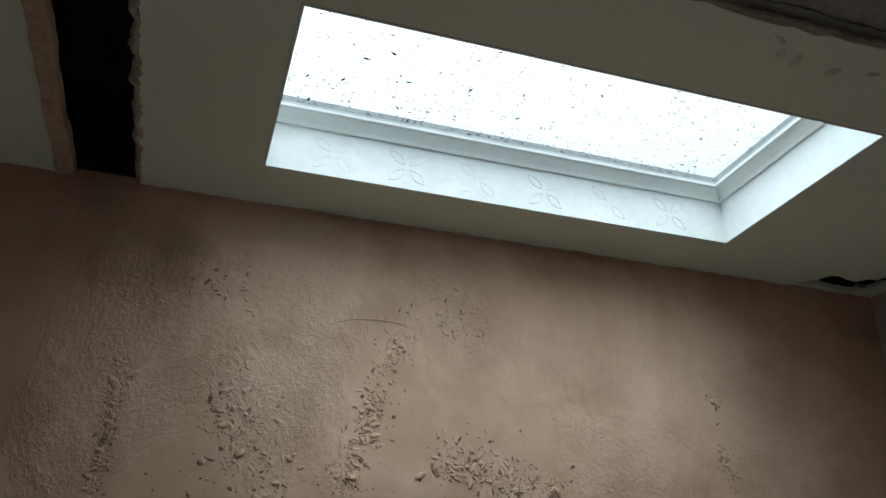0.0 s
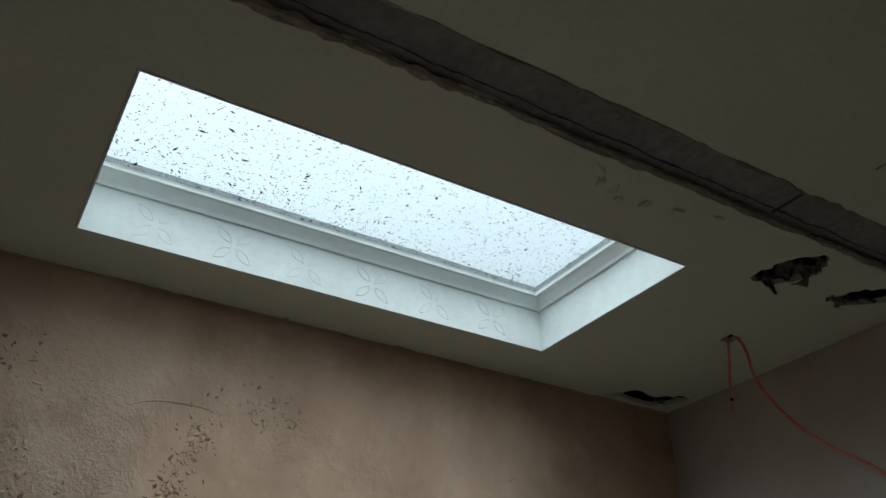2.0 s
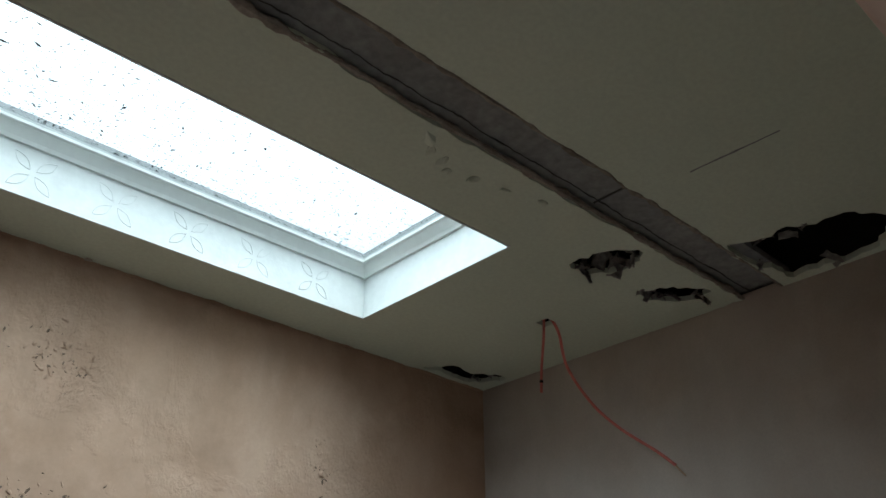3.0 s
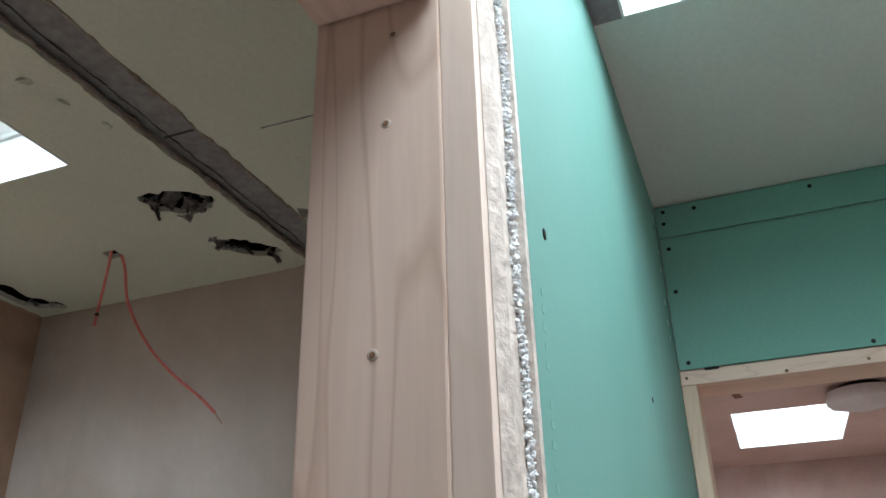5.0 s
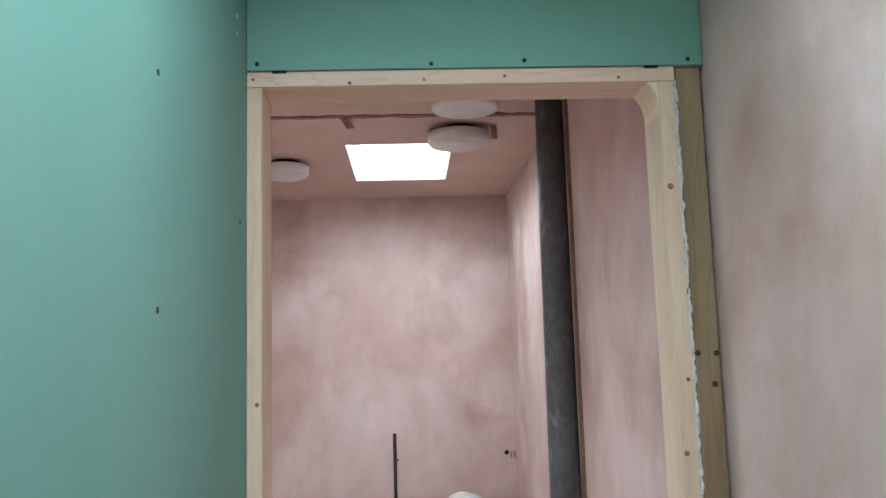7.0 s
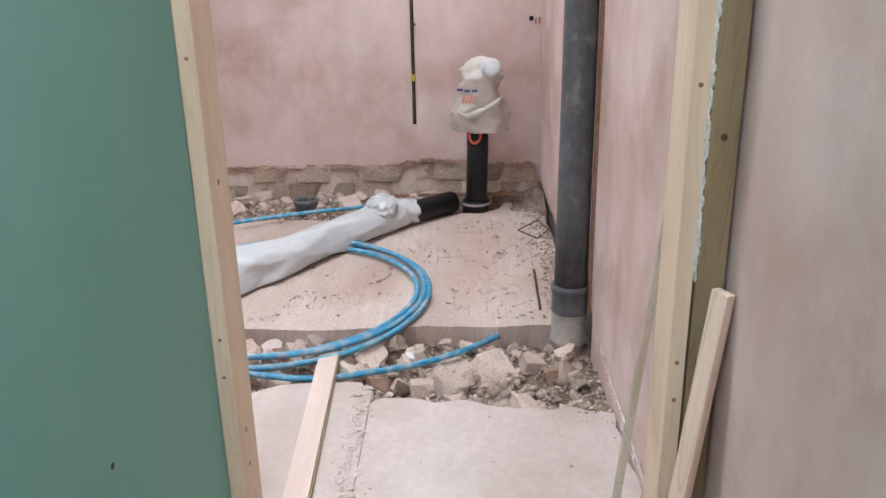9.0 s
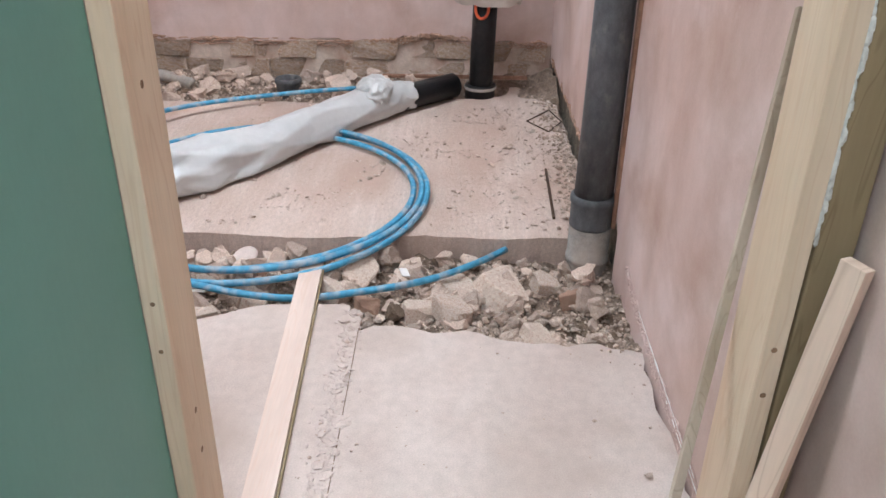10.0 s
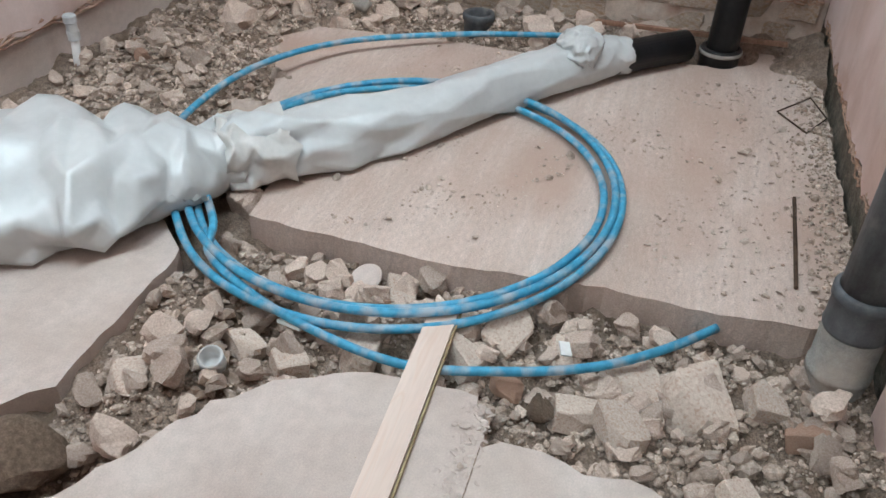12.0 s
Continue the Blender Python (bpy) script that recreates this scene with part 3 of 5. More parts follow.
structure("wall_room_back", cube(XW, 2.46, YL, YL + 0.2, -0.4, 2.6), "plaster_brown", "brown scratched plaster wall with pitted marks", "wall")
structure("wall_room_end", cube(2.452, DOOR - 0.004, 0.985, YL, 0.0, 2.6), "plaster_end", "smooth grey-pink plastered end wall", "wall")
structure("wall_divider", cube(DOOR, 2.602, 0.8505, YL, 0.0, 2.6), "plaster", "pink plastered partition wall", "wall")
structure("wall_passage_west", cube(XW, -0.15, 0.86, 0.98, 0.0, CEIL), "plaster_grey", "plain plastered partition", "wall")
# corridor wall over the bathroom door, behind the green boards
structure("wall_over_door", cube(DOOR + 0.004, 2.602, 0.001, 0.8505, 2.008, 2.6), "plaster", "wall over the door opening", "wall")

# far wall: plaster down to a ragged line, brickwork below
bm = bmesh.new()
edge = [(YL, 0.20)]
r = random.Random(3)
y = YL
while y > 0.02:
    y -= r.uniform(0.03, 0.07)
    edge.append((max(y, 0.0), 0.185 + r.uniform(-0.012, 0.012) + (0.03 if 0.45 < y < 0.75 else 0)))
low = [bm.verts.new((XF, a, b)) for a, b in edge]
top = [bm.verts.new((XF, a, 2.6)) for a, b in edge]
for i in range(len(edge) - 1):
    bm.faces.new((low[i], low[i + 1], top[i + 1], top[i]))
ext = bmesh.ops.extrude_face_region(bm, geom=list(bm.faces), use_keep_orig=True)
bmesh.ops.translate(bm, vec=(0.025, 0, 0), verts=[g for g in ext["geom"] if isinstance(g, bmesh.types.BMVert)])
structure("wall_far", bm, "plaster", "pink blotchy plastered far wall with a torn lower edge", "wall")
far_core = structure("wall_far_base", cube(XF + 0.026, XF + 0.25, -0.2, YL + 0.2, -0.4, 2.6), "soil", "dark mortar core of the far wall", "wall")

# left wall of the bathroom: plaster over a stripped base
bm = bmesh.new()
edge, x = [(2.575, 0.2)], 2.575
while x < XF:
    x = min(x + r.uniform(0.04, 0.09), XF)
    edge.append((x, 0.20 + r.uniform(-0.025, 0.02)))
low = [bm.verts.new((a, YL - 0.06, b)) for a, b in edge]
top = [bm.verts.new((a, YL - 0.06, 2.6)) for a, b in edge]
for i in range(len(edge) - 1):
    bm.faces.new((low[i], low[i + 1], top[i + 1], top[i]))
ext = bmesh.ops.extrude_face_region(bm, geom=list(bm.faces), use_keep_orig=True)
bmesh.ops.translate(bm, vec=(0, 0.03, 0), verts=[g for g in ext["geom"] if isinstance(g, bmesh.types.BMVert)])
structure("wall_north", bm, "plaster", "pink plastered wall broken away at its base", "wall")
structure("wall_north_base", cube(2.575, XF + 0.026, YL - 0.03, YL + 0.2, -0.4, 2.6), "concrete", "grey blockwork base of the wall", "wall")

# ceilings
A_HOLES = {
    "corner": [(2.20, 2.425), (2.27, 2.36), (2.33, 2.375), (2.40, 2.33), (2.43, 2.36), (2.36, 2.43)],
    "first": [(2.035, 1.79), (2.05, 1.70), (2.09, 1.655), (2.13, 1.68), (2.13, 1.74), (2.10, 1.80)],
    "second": [(2.25, 1.765), (2.28, 1.70), (2.36, 1.655), (2.39, 1.68), (2.35, 1.735), (2.30, 1.775)],
    "large": [(2.20, 1.525), (2.22, 1.43), (2.26, 1.30), (2.36, 1.26), (2.43, 1.34), (2.43, 1.50), (2.34, 1.53)],
}
wa = WINDOWS["a"]
outline = ragged([(0.612, 0.985), (2.452, 0.985), (2.452, 1.535), (0.615, 1.535)], 0.003, 0.04, 1)
front = plate(outline, [ragged(A_HOLES["large"], 0.011, 0.016, 5)], CEIL, CEIL + 0.0125)
structure("ceiling", front, "ceiling_a", "grey-green painted plasterboard ceiling with a torn hole", "ceiling")
outline = ragged([(0.615, 1.632), (2.452, 1.632), (2.452, 2.45), (0.608, 2.45)], 0.0055, 0.022, 2)
grow = lambda w: rect(w[0] - 0.005, w[1] + 0.005, w[2] - 0.005, w[3] + 0.005)
holes = [grow(wa), *(ragged(A_HOLES[k], 0.010, 0.014, 8 + i) for i, k in enumerate(("corner", "first", "second"))), rect(2.205, 2.24, 1.995, 2.03)]
structure("ceiling_window_side", plate(outline, holes, CEIL, CEIL + 0.0125), "ceiling_a", "grey-green plasterboard ceiling round the roof window", "ceiling")
outline = ragged([(XW, 0.985), (0.445, 0.985), (0.45, 2.45), (XW, 2.45)], 0.003, 0.04, 4)
structure("ceiling_west", plate(outline, [], CEIL, CEIL + 0.0125), "ceiling_a", "grey-green painted ceiling beyond the open slot", "ceiling")
structure("trim_slot", plate(ragged([(0.452, 0.985), (0.485, 0.985), (0.485, 2.448), (0.452, 2.448)], 0.003, 0.03, 6), [], CEIL - 0.004, CEIL + 0.02), "paper", "ragged brown board edge beside the open slot", "trim")
structure("trim_strip", cube(0.55, 2.452, 1.51, 1.66, CEIL + 0.0135, CEIL + 0.03), "strip", "grey joint strip let into the ceiling", "trim")
wc = WINDOWS["c"]
outline = [(XW, 0.0), (DOOR, 0.0), (DOOR, 0.98), (XW, 0.98)]
structure("ceiling_corridor", plate(outline, [grow(wc)], CEIL + 0.0005, CEIL + 0.013), "ceiling_c", "off-white skimmed corridor ceiling", "ceiling")
wb = WINDOWS["b"]
structure("ceiling_bathroom", plate([(2.575, 0.0), (XF, 0.0), (XF, YL - 0.06), (2.575, YL - 0.06)], [grow(wb), grow(WINDOWS["d"])], CEIL, CEIL + 0.0125), "ceiling_b", "pink skimmed ceiling of the room beyond", "ceiling")
# added deck and joists, near-black, keep lamp light out of the ceiling holes
structure("roof_blackout", plate(rect(XW - 0.2, XF + 0.2, -0.2, YL + 0.2), [grow(w) for w in WINDOWS.values()], CEIL + 0.165, CEIL + 0.2), "void", "unseen near-black deck keeping lamp light out of the ceiling void", "roof")
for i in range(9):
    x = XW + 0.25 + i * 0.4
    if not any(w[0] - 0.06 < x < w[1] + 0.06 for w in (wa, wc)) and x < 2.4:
        structure("ceiling_joist", cube(x - 0.022, x + 0.022, 0.99, 2.44, CEIL + 0.035, CEIL + 0.16), "void", "added roof joist, coloured near-black for the unlit ceiling void", "joist")


# added near-black panels cover lit wall tops seen through the ceiling holes
structure("void_blackout", cube(2.44, 2.4505, 0.99, 2.44, CEIL + 0.0135, 2.53), "void", "added near-black panel for the shade at the end of the ceiling void", "ceiling void")
structure("void_blackout_back", cube(XW, 2.4505, 2.441, 2.4495, CEIL + 0.0135, 2.53), "void", "added near-black panel for the shade at the back of the ceiling void", "ceiling void")
structure("void_blackout_front", cube(XW, 2.4505, 0.981, 0.9895, CEIL + 0.0135, 2.53), "void", "added near-black panel for the shade at the front of the ceiling void", "ceiling void")


def roof_window(number, w, flecks, seed):
    x0, x1, y0, y1 = w
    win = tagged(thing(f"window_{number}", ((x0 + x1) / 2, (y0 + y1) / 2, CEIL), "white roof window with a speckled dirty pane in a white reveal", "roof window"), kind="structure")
    z1 = CEIL + 0.105
    for a in ((x0 - 0.004, x0, y0 - 0.004, y1 + 0.004), (x1, x1 + 0.004, y0 - 0.004, y1 + 0.004), (x0, x1, y0 - 0.004, y0), (x0, x1, y1, y1 + 0.004)):
        wpart("reveal", cube(*a, CEIL - 0.001, CEIL + 0.1545), "white_paint", win, "white textured reveal")
    # bevelled frame
    bm = bmesh.new()
    loops = []
    for inset, z in ((0.0, z1 - 0.004), (0.006, z1 - 0.004), (0.010, z1 + 0.002), (0.026, z1 + 0.018), (0.032, z1 + 0.020), (0.032, z1 + 0.045), (0.0, z1 + 0.045)):
        loops.append([bm.verts.new((a, b, z)) for a, b in rect(x0 + inset * 0.12, x1 - inset, y0 + inset * 0.12, y1 - inset)])
    for a, b in zip(loops, loops[1:] + loops[:1]):
        for i in range(4):
            bm.faces.new((a[i], a[(i + 1) % 4], b[(i + 1) % 4], b[i]))
    wpart("window_frame", bm, "white_frame", win)
    pane = wpart("pane", cube(x0 + 0.002, x1 - 0.028, y0 + 0.002, y1 - 0.028, z1 + 0.026, z1 + 0.032), glass, win, "dirty glass pane, tinted grey to dim the sky behind it")
    pane.visible_shadow = False
    # leaf litter lying on the glass
    r = random.Random(seed)
    bm = bmesh.new()
    for _ in range(flecks):
        x, y = r.uniform(x0 + 0.005, x1 - 0.03), y1 - 0.03 - (y1 - y0 - 0.06) * r.random() ** 1.5
        s = 0.00078 * math.exp(r.gauss(0, 0.45))
        if r.random() < 0.03:
            s *= 1.9
        a, l = r.uniform(0, math.pi), r.uniform(1.0, 3.2)
        m = pose(x, y, z1 + 0.0335, 0, 0, math.degrees(a))
        vs = [bm.verts.new(m @ Vector((s * l * px, s * py, pz))) for px, py, pz in ((-1, 0, 0), (0, -0.8, 0), (1, 0.1, 0), (0.2, 0.9, 0), (0, 0, 0.0012))]
        for i in range(4):
            bm.faces.new((vs[i], vs[(i + 1) % 4], vs[4]))
        bm.faces.new(vs[3::-1])
    if flecks:
        tagged(finish("leaf_litter", bm, "fleck"), "dark specks of leaf litter lying on the roof window", "debris", kind="stuff")
    return win


window_a = roof_window(1, wa, 3600, 11)
roof_window(2, wc, 500, 12)
roof_window(3, wb, 0, 13)
# window added out of view, only for its light on the bathroom
roof_window(4, WINDOWS["d"], 0, 14)
structure("trim_corridor_window", cube(wc[0], wc[1] + 0.001, wc[3] + 0.004, 0.8495, CEIL - 0.003, CEIL + 0.0003), "purple", "dark purple-grey board strip beside the corridor roof window", "trim")

# ---- floors ----
structure("ground", cube(XW, XF + 0.02, -0.02, YL + 0.02, -0.4, -0.3), "soil", "earth under the floor", "ground")
front_slab = [(XW, 0.0), (3.30, 0.0), (3.335, 0.14), (3.33, 0.26), (3.375, 0.40), (3.385, 0.55), (3.37, 0.70), (3.49, 0.735), (3.49, 0.91), (3.425, 1.085), (3.325, 1.21), (3.19, 1.27), (3.055, 1.345), (2.95, 1.50), (2.70, 1.62), (2.575, 1.66), (2.575, YL), (XW, YL)]


def rough_slab(name, outline, z0, z1, mat, label, seed, smooth_edges=0.012):
    bm = plate(ragged(outline, smooth_edges, 0.035, seed), [], z0, z1)
    r = random.Random(seed)
    for v in bm.verts:
        if v.co.z < z1 - 1e-4:
            v.co.x += r.uniform(-0.012, 0.012)
            v.co.y += r.uniform(-0.012, 0.012)
    return structure(name, bm, mat, label, "floor")


rough_slab("floor", front_slab, -0.30, 0.0, "concrete", "dusty pale concrete slab with a broken front edge", 21)
rough_slab("floor_back_slab", [(3.912, 0.0), (3.885, 0.30), (3.905, 0.55), (3.875, 0.86), (3.89, 1.13), (3.912, 1.44), (4.15, 1.48), (4.40, 1.66), (4.66, 1.74), (4.98, 1.93), (5.16, 1.80), (5.19, 1.40), (5.17, 1.0), (5.22, 0.62), (5.27, 0.44), (5.285, 0.345), (5.315, 0.255), (5.375, 0.21), (5.46, 0.20), (5.48, 0.0)], -0.30, 0.0, "concrete_b", "dusty pink-brown concrete slab with combed streaks", 22, 0.006)
rough_slab("floor_left_slab", [(3.735, 1.53), (3.46, 1.515), (3.27, 1.51), (3.20, 1.575), (3.02, 1.72), (2.80, 1.80), (2.75, YL - 0.04), (3.95, YL - 0.04), (3.90, 1.75), (3.80, 1.60)], -0.30, -0.005, "concrete", "dusty concrete slab beside the trench", 23, 0.006)


def height(x, y):
    """Rough ground in the trench and along the far walls."""
    p = Vector((x * 5, y * 5, 0))
    z = -0.078 + 0.03 * max(0, min(1, (y - 1.2) / 0.15)) * (x < 3.7) + 0.034 * noise.fractal(p, 0.9, 2.0, 4) + 0.016 * noise.noise(p * 4.0) + 0.008 * noise.noise(p * 9.0)
    z -= 0.10 * math.exp(-((x - 5.36) ** 2 + (y - 0.31) ** 2) / 0.011)
    ledge = max(0, min(1, (x - 5.14) / 0.22))
    heap = max(0, min(1, (y - 1.44 - 0.33 * max(0, x - 4.05) ** 1.2) / 0.22)) * max(0, min(1, (x - 3.85) / 0.2))
    z += max(0.095 * ledge, 0.115 * heap)
    if y < 0.14:
        z += 0.05 * (0.14 - y) / 0.14
    return z


def sheet(x0, x1, y0, y1, step):
    bm = bmesh.new()
    nx, ny = int((x1 - x0) / step), int((y1 - y0) / step)
    g = [[bm.verts.new((x0 + (x1 - x0) * i / nx, y0 + (y1 - y0) * j / ny, height(x0 + (x1 - x0) * i / nx, y0 + (y1 - y0) * j / ny))) for j in range(ny + 1)] for i in range(nx + 1)]
    for i in range(nx):
        for j in range(ny):
            bm.faces.new((g[i][j], g[i + 1][j], g[i + 1][j + 1], g[i][j + 1]))
    return bm


structure("floor_rubble_bed", sheet(2.6, XF + 0.01, -0.01, YL, 0.016), "soil", "brown earth and crushed rubble in the dug-out floor", "floor", smooth=True)

# ---- green stud partition between corridor and the side room ----
partition = thing("stud_partition", (1.345, 0.915, 0), "unfinished stud partition clad in green moisture board", "partition")
PX = 1.348
wpart("end_post", cube(PX, PX + 0.045, 0.887, 0.982, 0, CEIL, bevel=0.002), "pine", partition, "planed pale pine end post")
# stands in for the post's bevelled side face, in a paler copy of its pine
wpart("batten", cube(PX + 0.001, PX + 0.045, 0.8635, 0.8868, 0, CEIL, bevel=0.0006), "pine_strip", partition)
wpart("board_edge", plate(ragged([(PX + 0.022, 0.8572), (PX + 0.060, 0.8572), (PX + 0.060, 0.863), (PX + 0.012, 0.863)], 0.0006, 0.01, 4), [], 0, CEIL), "board_edge", partition, "rough grey plasterboard edge")
wpart("green_board", cube(PX + 0.054, DOOR - 0.001, 0.85, 0.8565, 0.004, CEIL - 0.001, bevel=0.0015), "green", partition, "green moisture-resistant plasterboard")
wpart("board_paper", cube(PX + 0.046, PX + 0.0535, 0.8502, 0.8562, 0.004, CEIL - 0.002), "board_edge", partition, "pale paper edge")
crumbs = []
r = random.Random(9)
z = 0.02
while z < CEIL:
    for _ in range(6):
        s = r.uniform(0.0008, 0.0021)
        crumbs.append(pose(PX + 0.040 + r.uniform(-0.006, 0.006) + 0.003 * math.sin(z * 31), 0.8552 + r.uniform(-0.0015, 0.0018), z, r.uniform(0, 90), r.uniform(0, 90), 0) @ Matrix.Diagonal((s, s * 0.9, s * 1.2, 1)))
    z += 0.0019
ob = blobs("gypsum_crumbs", crumbs, "gypsum")
ob.parent = partition
ob["label"] = "crumbling white gypsum core"
keep(ob, partition)
for z in (0.6, 1.2, 1.8):
    wpart("stud", cube(1.75, 1.80, 0.887, 0.982, z - 0.6, z, bevel=0.003), "pine", partition)
wpart("room_lining", cube(PX + 0.046, 2.452, 0.9585, 0.9835, 0, CEIL), "plaster_grey", partition)
header = tagged(finish("door_header", cube(-0.15, PX - 0.001, 0.887, 0.982, 1.956, 2.05, bevel=0.004), "pine_x"), "planed pale pine header over the side room opening", "header")
structure("wall_over_header", cube(-0.15, PX - 0.001, 0.892, 0.977, 2.052, CEIL - 0.001), "plaster_grey", "board infill over the timber header", "wall")


def disc(centre, radius, axis, mat, parent, name, depth=0.0015, segments=12, label=""):
    return wpart(name, lathe([(0.0001, depth), (radius * 0.8, depth), (radius, depth * 0.5), (radius, -0.003)], centre, segments, axis, close=False), mat, parent, label)


for y, z, s in ((0.921, 1.931, 0.006), (0.926, 1.858, 0.006), (0.933, 1.70, 0.006), (0.9365, 1.40, 0.004), (0.91, 1.15, 0.004), (0.94, 0.8, 0.004)):
    disc((PX, y, z), s * 0.62, (-1, 0, 0), "board_edge", partition, "knot", 0.0006)
    disc((PX - 0.0005, y, z), s * 0.34, (-1, 0, 0), "knot", partition, "nail_hole", 0.0006)
for x, z in ((1.449, 1.808), (1.998, 1.545), (1.987, 1.823), (2.007, 1.24), (1.62, 1.35), (1.45, 1.25), (2.43, 2.28), (2.45, 1.72), (1.9, 0.9), (2.1, 0.65)):
    disc((x, 0.85, z), 0.0042, (0, -1, 0), "screw", partition, "screw", 0.0008)
for z in (2.31, 2.24, 2.20, 2.12, 2.08, 2.05):
    disc((2.45 + rng.uniform(-0.03, 0.03), 0.85, z), rng.uniform(0.004, 0.008), (0, -1, 0), "gypsum", partition, "filler_dab", 0.0006, 7)

# faint stamped print down the factory edge of the green board
for i in range(30):
    z, w = 1.755 - 0.0125 * i, 0.0015 + 0.0014 * ((i * 7) % 3)
    if i % 6 != 5:
        wpart("print_mark", cube(1.427 - w, 1.427 + w, 0.8497, 0.8503, z - 0.0024, z + 0.0024), "green_lifted", partition)

# ---- bathroom door opening ----
doorway = thing("door_frame", (DOOR, 0.45, 0), "rough pine door lining set under green boards", "door frame")
wpart("head", cube(DOOR - 0.002, 2.608, 0.056, 0.8495, 1.979, 2.007, bevel=0.002), "pine_y", doorway, "pale pine head with knots")
wpart("jamb", cube(DOOR - 0.002, 2.608, 0.8225, 0.8495, 0.0, 1.9785, bevel=0.002), "pine_jamb", doorway)
wpart("jamb", cube(DOOR - 0.002, 2.608, 0.059, 0.087, 0.0, 1.9785, bevel=0.002), "pine_jamb", doorway)
bm = bmesh.new()
arc = [(0.0872, 1.9783), (0.0872, 1.918), (0.0885, 1.935), (0.092, 1.952), (0.0985, 1.966), (0.109, 1.9783)]
vs = [bm.verts.new((DOOR + 0.0005, a, b)) for a, b in arc]
bm.faces.new(vs)
ext = bmesh.ops.extrude_face_region(bm, geom=list(bm.faces), use_keep_orig=True)
bmesh.ops.translate(bm, vec=(0.095, 0, 0), verts=[g for g in ext["geom"] if isinstance(g, bmesh.types.BMVert)])
wpart("corner_block", bm, "pine_jamb", doorway)
wpart("side_post", cube(DOOR + 0.002, 2.60, 0.006, 0.0535, 0.0, 2.006, bevel=0.003), "treated", doorway, "dark treated timber post against the wall")
for y, z in ((0.019, 1.417), (0.012, 1.472), (0.046, 1.473), (0.03, 0.95)):
    disc((DOOR + 0.002, y, z), 0.0055, (-1, 0, 0), "rust", doorway, "knot", 0.0006)
bm = bmesh.new()
r, z = random.Random(4), 0.72
while z < 1.99:
    s = r.uniform(0.003, 0.0065)
    bmesh.ops.create_icosphere(bm, subdivisions=1, radius=1, matrix=pose(DOOR + 0.001, 0.0565 + r.uniform(-0.002, 0.002), z) @ Matrix.Diagonal((s * 0.6, s * 0.8, s * 1.8, 1)))
    z += r.uniform(0.004, 0.011)
wpart("foam_bead", bm, "foam", doorway, "ragged white filler bead")
wpart("header_board", cube(DOOR - 0.006, DOOR - 0.0025, 0.002, 0.8485, 2.0085, 2.286, bevel=0.001), "green_lifted", doorway, "green moisture board over the door")
wpart("header_strip", cube(DOOR - 0.010, DOOR - 0.0025, 0.002, 0.8485, 2.2875, CEIL - 0.002, bevel=0.001), "green_lifted", doorway, "narrow green board strip under the ceiling")
for y, z in ((0.832, 2.345), (0.834, 2.318), (0.77, 2.342), (0.55, 2.342), (0.35, 2.342), (0.12, 2.345), (0.022, 2.335), (0.02, 2.312), (0.832, 2.262), (0.832, 2.168), (0.83, 2.021), (0.511, 2.017), (0.338, 2.021), (0.03, 2.019), (0.022, 2.272), (0.02, 2.155)):
    disc((DOOR - (0.010 if z > 2.29 else 0.006), y, z), 0.0042, (-1, 0, 0), "screw", doorway, "screw", 0.0008)
for y, z in ((0.662, 1.984), (0.525, 1.988), (0.838, 1.993), (0.375, 1.993), (0.162, 1.987)):
    disc((DOOR - 0.002, y, z), 0.0032, (-1, 0, 0), "knot", doorway, "knot", 0.0003)
for y in (0.79, 0.10):
    wpart("packer", cube(DOOR - 0.0045, DOOR, y - 0.013, y + 0.013, 2.004, 2.0085), "screw", doorway)
for y, z, s in ((0.068, 1.427, 0.004), (0.079, 1.298, 0.005), (0.077, 1.778, 0.006), (0.831, 1.406, 0.004)):
    disc((DOOR - 0.002, y, z), s, (-1, 0, 0), "knot", doorway, "knot", 0.0003)
for z in (1.08, 0.62, 0.55):
    disc((DOOR - 0.002, 0.836, z), 0.0032, (-1, 0, 0), "knot", doorway, "knot", 0.0003)
    disc((DOOR - 0.002, 0.073, z - 0.05), 0.004, (-1, 0, 0), "knot", doorway, "knot", 0.0003)
    disc((2.55, 0.8225, z - 0.2), 0.005, (0, -1, 0), "knot", doorway, "knot", 0.0003)

# ---- pipes and fittings ----
soil = thing("soil_pipe", (3.80, 0.070, -0.05), "dark grey plastic soil pipe with a pale dusty lower length", "pipe")
PXY = (3.80, 0.064)
wpart("upper_pipe", tube([Vector((PXY[0], PXY[1] - 0.006 * z / 2.3, z)) for z in (0.18, 0.6, 1.2, 1.8, CEIL)], lambda t: 0.055 - 0.007 * t, 32), "soil_pipe", soil, smooth=True)
wpart("collar", lathe([(0.0555, 0.0), (0.061, 0.002), (0.063, 0.010), (0.061, 0.02), (0.061, 0.072), (0.065, 0.077), (0.065, 0.094), (0.060, 0.099), (0.0555, 0.1)], (*PXY, 0.098), 36), "soil_pipe", soil, smooth=True)
wpart("lower_pipe", lathe([(0.060, -0.14), (0.060, -0.02), (0.0605, -0.018), (0.0635, -0.016), (0.0635, 0.0), (0.0605, 0.002), (0.0605, 0.098)], (*PXY, 0.002), 36), "light_pipe", soil, "pale dusty grey lower pipe", smooth=True)
structure("trim_pipe_chase", plate(ragged([(3.752, 0.001), (3.776, 0.001), (3.776, 0.010), (3.752, 0.010)], 0.001, 0.006, 3), [], 0.11, CEIL - 0.002), "terracotta", "rusty brown raw edge where the pipe was boxed in", "trim")

